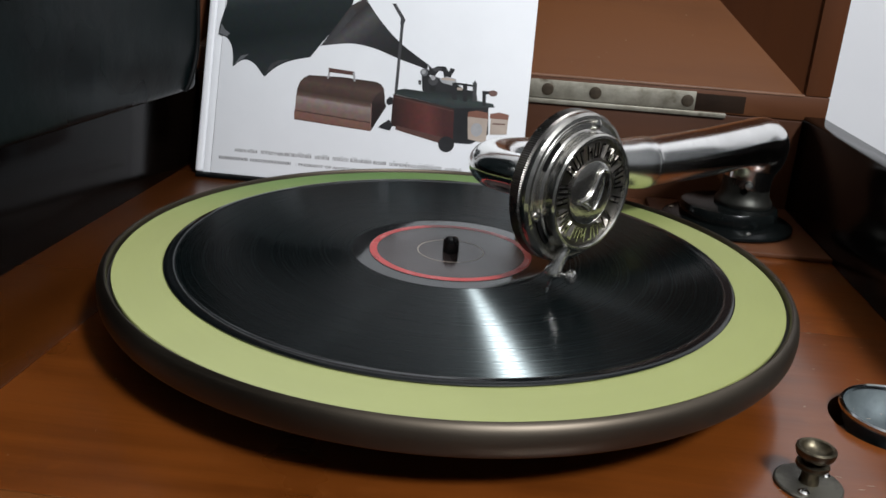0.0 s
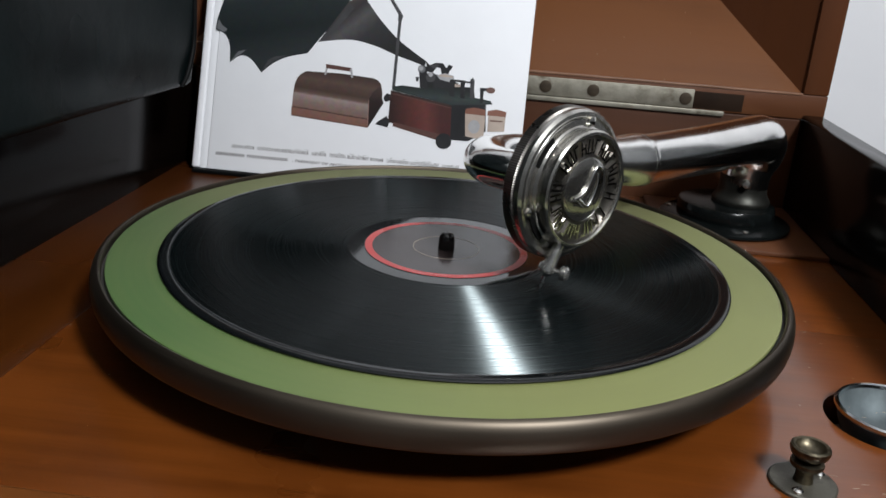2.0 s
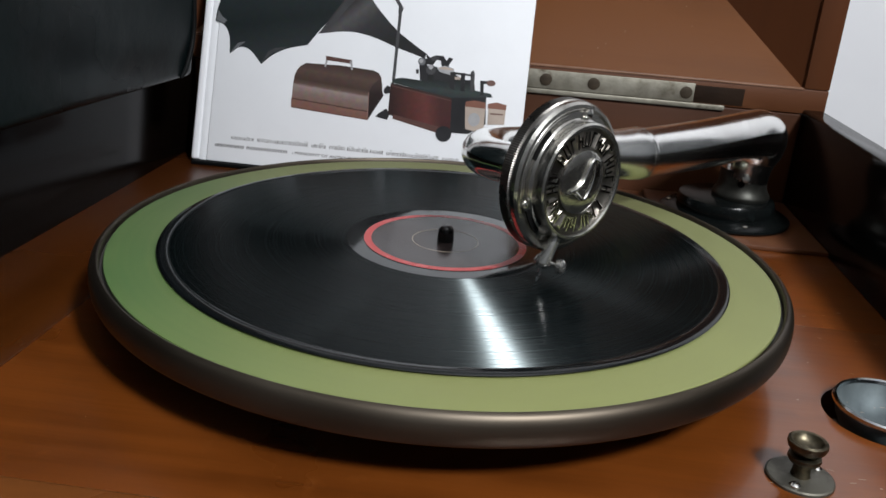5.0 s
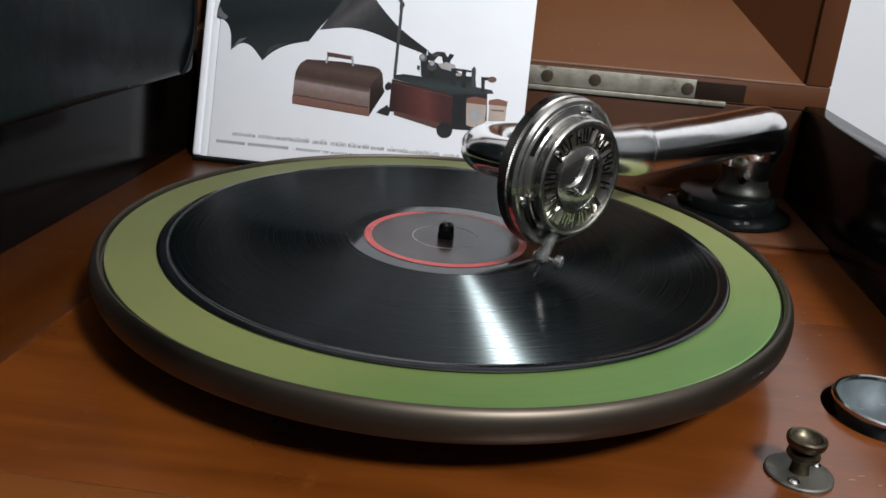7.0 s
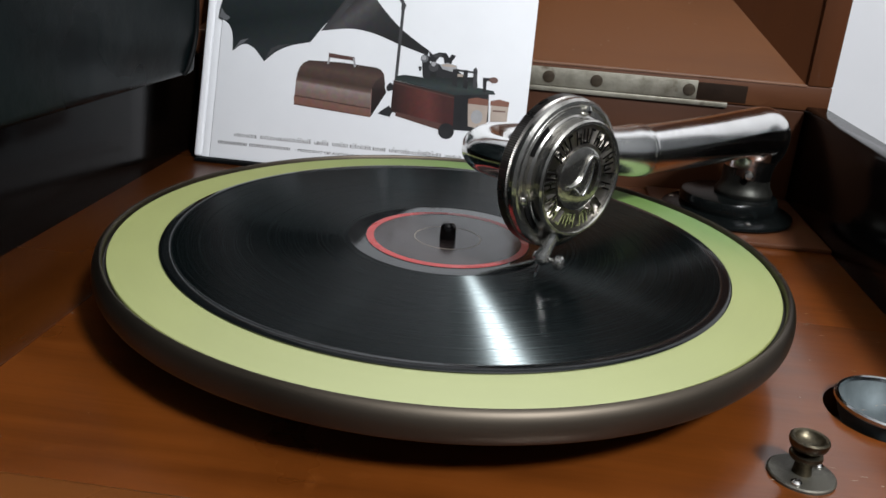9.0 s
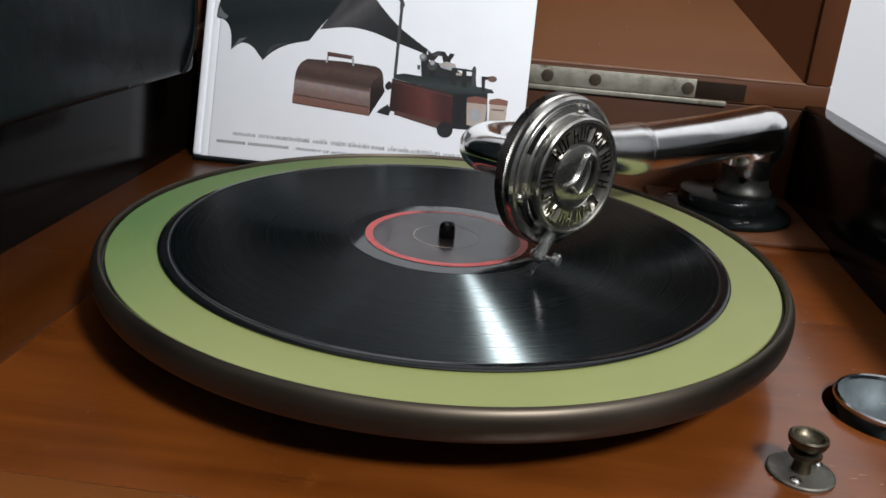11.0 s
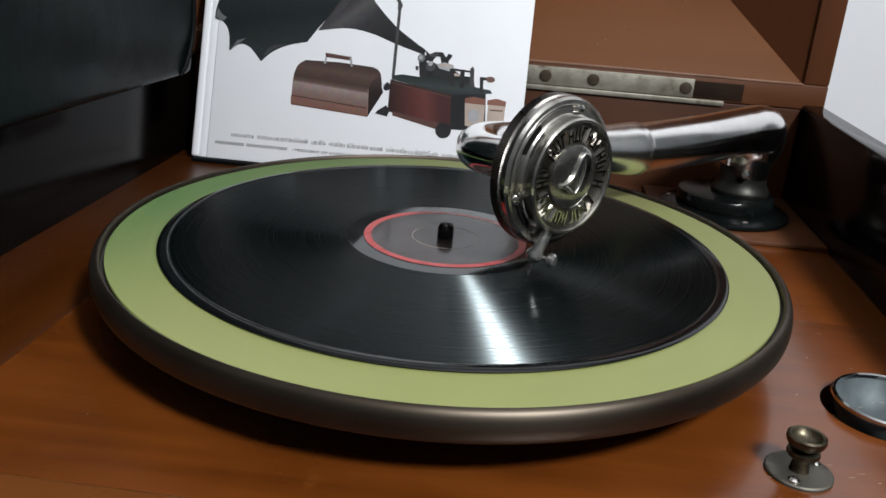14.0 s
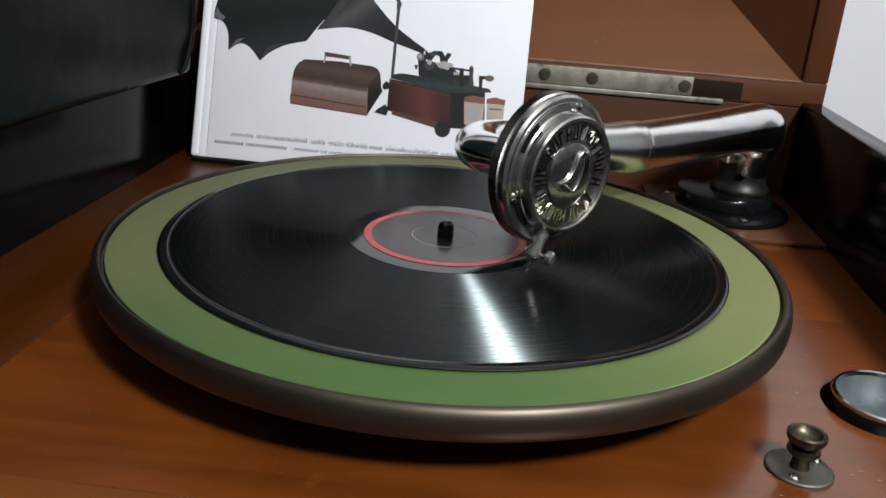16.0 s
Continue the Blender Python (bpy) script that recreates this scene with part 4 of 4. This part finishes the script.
    for a, b, count_of in ((15.9, 36.6, 10), (38.2, 67.3, 13)):
        for k in range(count_of):
            x, w = a + (b - a) * k / count_of, (b - a) / count_of
            bm = prism([(x, 10.1), (x + 0.7, 10.1), (x + 0.7, 12.2), (x, 12.2)], 0.05)
            prism([(x + w * 0.55, 10.1), (x + w * 0.55 + 0.6, 10.1), (x + w * 0.55 + 0.6, 12.2), (x + w * 0.55, 12.2)], 0.05, bm)
            part("text_bar", bm, text, t, m=Matrix.Scale(0.001, 4), smooth=False)
    cu = bpy.data.curves.new("cover_text", "FONT")
    cu.body = ": PRESIDENT OF ANTIQUE PHONOGRAPH & GRAMOPHONE"
    cu.size, cu.extrude, cu.offset = 0.0025, 0.00003, 0.00005
    ob = bpy.data.objects.new("cover_text", cu)
    scene.collection.objects.link(ob)
    bpy.context.view_layer.update()
    wide = ob.dimensions.x
    me = bpy.data.meshes.new_from_object(ob.evaluated_get(bpy.context.evaluated_depsgraph_get()))
    bpy.data.objects.remove(ob)
    me.materials.clear()
    me.materials.append(text)
    tx = new("cover_text", me)
    tx.parent = t
    tx.matrix_basis = Matrix.Translation((0.0705, 0.0102, 0.00004)) @ Matrix.Diagonal((0.096 / wide, 1, 1, 1))
    return t


book()


def book_gap_strip():
    # added strip that makes the dark band below the book's lower edge
    t = thing("added_dark_strip", "thin black strip added in the dark gap under the leaning book", "strip", Matrix.Translation((-0.196, 0.1842, 0.0)))
    part("strip", box(0.0, 0.222, 0.0, 0.016, 0.0, 0.0028, 0.0008), PIPING, t)
    return t


book_gap_strip()


# ---- black case on the side wall ----
def black_case():
    t = thing("black_case", "glossy black leathercloth record case resting on the cabinet wall", "case", Matrix.Translation((-0.1835, 0.0, ZT + 0.0004)) @ Matrix.Rotation(radians(-4), 4, "Z"))
    bm = box(-0.095, 0.0, -0.26, 0.1395, 0.0, 0.30, 0.005, 4)
    bmesh.ops.subdivide_edges(bm, edges=[e for e in bm.edges if e.calc_length() > 0.1], cuts=14, use_grid_fill=True)
    for v in bm.verts:
        if v.co.x > -0.02 and 0.012 < v.co.z < 0.29:
            v.co.x += 0.0035 * noise.noise(Vector((0, v.co.y * 9, v.co.z * 11))) + 0.003 * math.sin(math.pi * v.co.z / 0.30)
    part("body", bm, LEATHER, t, angle=60)
    part("piping", sweep([((-0.0004, 0.1235, 0.0012), 0.0011), ((0.0012, 0.1265, 0.006), 0.0014), ((0.0022, 0.1315, 0.016), 0.0015), ((0.0026, 0.1352, 0.028), 0.0015), ((0.0030, 0.1366, 0.05), 0.0014), ((0.0034, 0.1370, 0.10), 0.0014), ((0.003, 0.137, 0.2), 0.0014), ((0.001, 0.137, 0.292), 0.0014)], 6, 14), PIPING, t, "raised black edge piping")
    return t


black_case()


# ---- small fittings on the deck ----
def brake_knob():
    t = thing("brake_knob", "aged brass knob with hollow top on a round screwed plate", "knob", Matrix.Translation((0.1340, -0.1116, 0.0)) @ Matrix.Diagonal((0.91, 0.91, 0.86, 1)))
    part("base_plate", lathe([(0, 0), (0.0122, 0), (0.0122, 0.0010), (0.0116, 0.0015), (0, 0.0015)], 48), BRASS_PLATE, t, "dull tarnished round plate")
    part("stem", lathe([(0, 0.0015), (0.0036, 0.0015), (0.0033, 0.003), (0.0031, 0.0062), (0.0034, 0.0072), (0.0055, 0.0080), (0.0060, 0.0090), (0.0058, 0.0102), (0.0042, 0.0110), (0, 0.0110)], 36), BRASS, t)
    part("knob_cup", lathe([(0, 0.0108), (0.0040, 0.0110), (0.0052, 0.0124), (0.0066, 0.0136), (0.0071, 0.0152), (0.0070, 0.0166), (0.0062, 0.0172), (0.0054, 0.0168), (0.0046, 0.0150), (0.0030, 0.0138), (0, 0.0134)], 48), BRASS, t)
    for x, y in ((-0.0040, -0.0078), (0.0072, 0.0052)):
        s = part("plate_screw", lathe([(0.0021, 0), (0.0020, 0.0007), (0.0012, 0.0014), (0, 0.0016)], 18), CHROME, t, m=Matrix.Translation((x, y, 0.0014)))
        part("screw_slot", box(-0.0017, 0.0017, -0.0002, 0.0002, 0.0012, 0.0017, 0), IRON, s, m=Matrix.Rotation(0.7, 4, "Z"), smooth=False)
    return t


brake_knob()


def needle_cup():
    t = thing("needle_cup", "round polished steel needle bowl let into the deck", "needle cup", Matrix.Translation((CUPX, CUPY, 0.0)) @ Matrix.Diagonal((0.835, 0.835, 1, 1)))
    part("rim", lathe([(0.0232, 0.0042), (0.0236, 0.0054), (0.0246, 0.0058), (0.0254, 0.0052), (0.0255, 0.0040), (0.0248, 0.0032)], 80, closed=True), CUP, t, "bright rolled rim")
    part("bowl", lathe([(0, -0.0085), (0.010, -0.0078), (0.017, -0.005), (0.0215, -0.0005), (0.0236, 0.0044), (0.0246, 0.0040), (0.0225, -0.002), (0.0195, -0.007), (0.018, -0.0095), (0, -0.0095)], 80), CUP_IN, t)
    # dark ring added so the gap round the bowl stays in shade
    part("gap_shade_ring", lathe([(0.019, -0.016), (0.0278, -0.016), (0.0278, -0.0145), (0.019, -0.0145)], 60, closed=True), IRON, t, "dark ring added to shade the bottom of the hole")
    return t


needle_cup()


def deck_specks():
    bm = bmesh.new()
    rng = random.Random(11)
    for k in range(80):
        x, y = rng.uniform(-0.2, 0.2), rng.uniform(-0.168, 0.1)
        if math.hypot(x, y) < 0.158 and rng.random() < 0.9:
            continue
        r = rng.uniform(0.00015, 0.0005)
        prism([(x + r * rng.uniform(0.6, 1.5) * math.cos(a), y + r * rng.uniform(0.4, 1.0) * math.sin(a)) for a in (0.2, 1.3, 2.6, 3.8, 5.1)], 0.00012, bm)
    for k in range(36):
        x, y = rng.uniform(0.10, 0.205), rng.uniform(-0.168, 0.05)
        if math.hypot(x, y) < 0.158:
            continue
        w, s = rng.uniform(0.0008, 0.0028), rng.uniform(-0.25, 0.25)
        prism([(x, y), (x + w, y + w * s), (x + w, y + w * s + 0.00016), (x + w * 0.4, y + w * s * 0.5 + 0.00022)], 0.00008, bm)
    for k in range(20):
        u, v = rng.uniform(0.0, 0.2), rng.random() ** 2
        r = rng.uniform(0.00012, 0.00042)
        c = Vector((u * (1 - 0.25 * v), 0.2378 + 0.0575 * v, 0.0825 + 0.062 * v))
        q = [bm.verts.new(c + Vector((r * math.cos(a) * rng.uniform(0.6, 1.5), 0.68 * r * math.sin(a) - 0.0001, 0.73 * r * math.sin(a) + 0.0001))) for a in (0.3, 1.6, 2.9, 4.1, 5.3)]
        bm.faces.new(q)
    tagged(part("dust", bm, DIRT, smooth=False), "pale dust specks scattered on the varnished deck", "dust", kind="stuff")


deck_specks()


# ---- what moves ----
SPIN = -360.0 / 0.7427
ARM_AT, ARM_RATE, ARM_BUILT = 0.69, -0.0985, 0.0


def motions():
    turns = [(k * 0.1, pose(0, 0, 0, 0, 0, SPIN * k * 0.1)) for k in range(161)]
    walk(TURNTABLE, turns)
    walk(RECORD, turns)
    walk(TONE_ARM, [(k * 1.0, pose(*PIVOT, 0, 0, ARM_AT + ARM_RATE * k)) for k in range(17)])


motions()
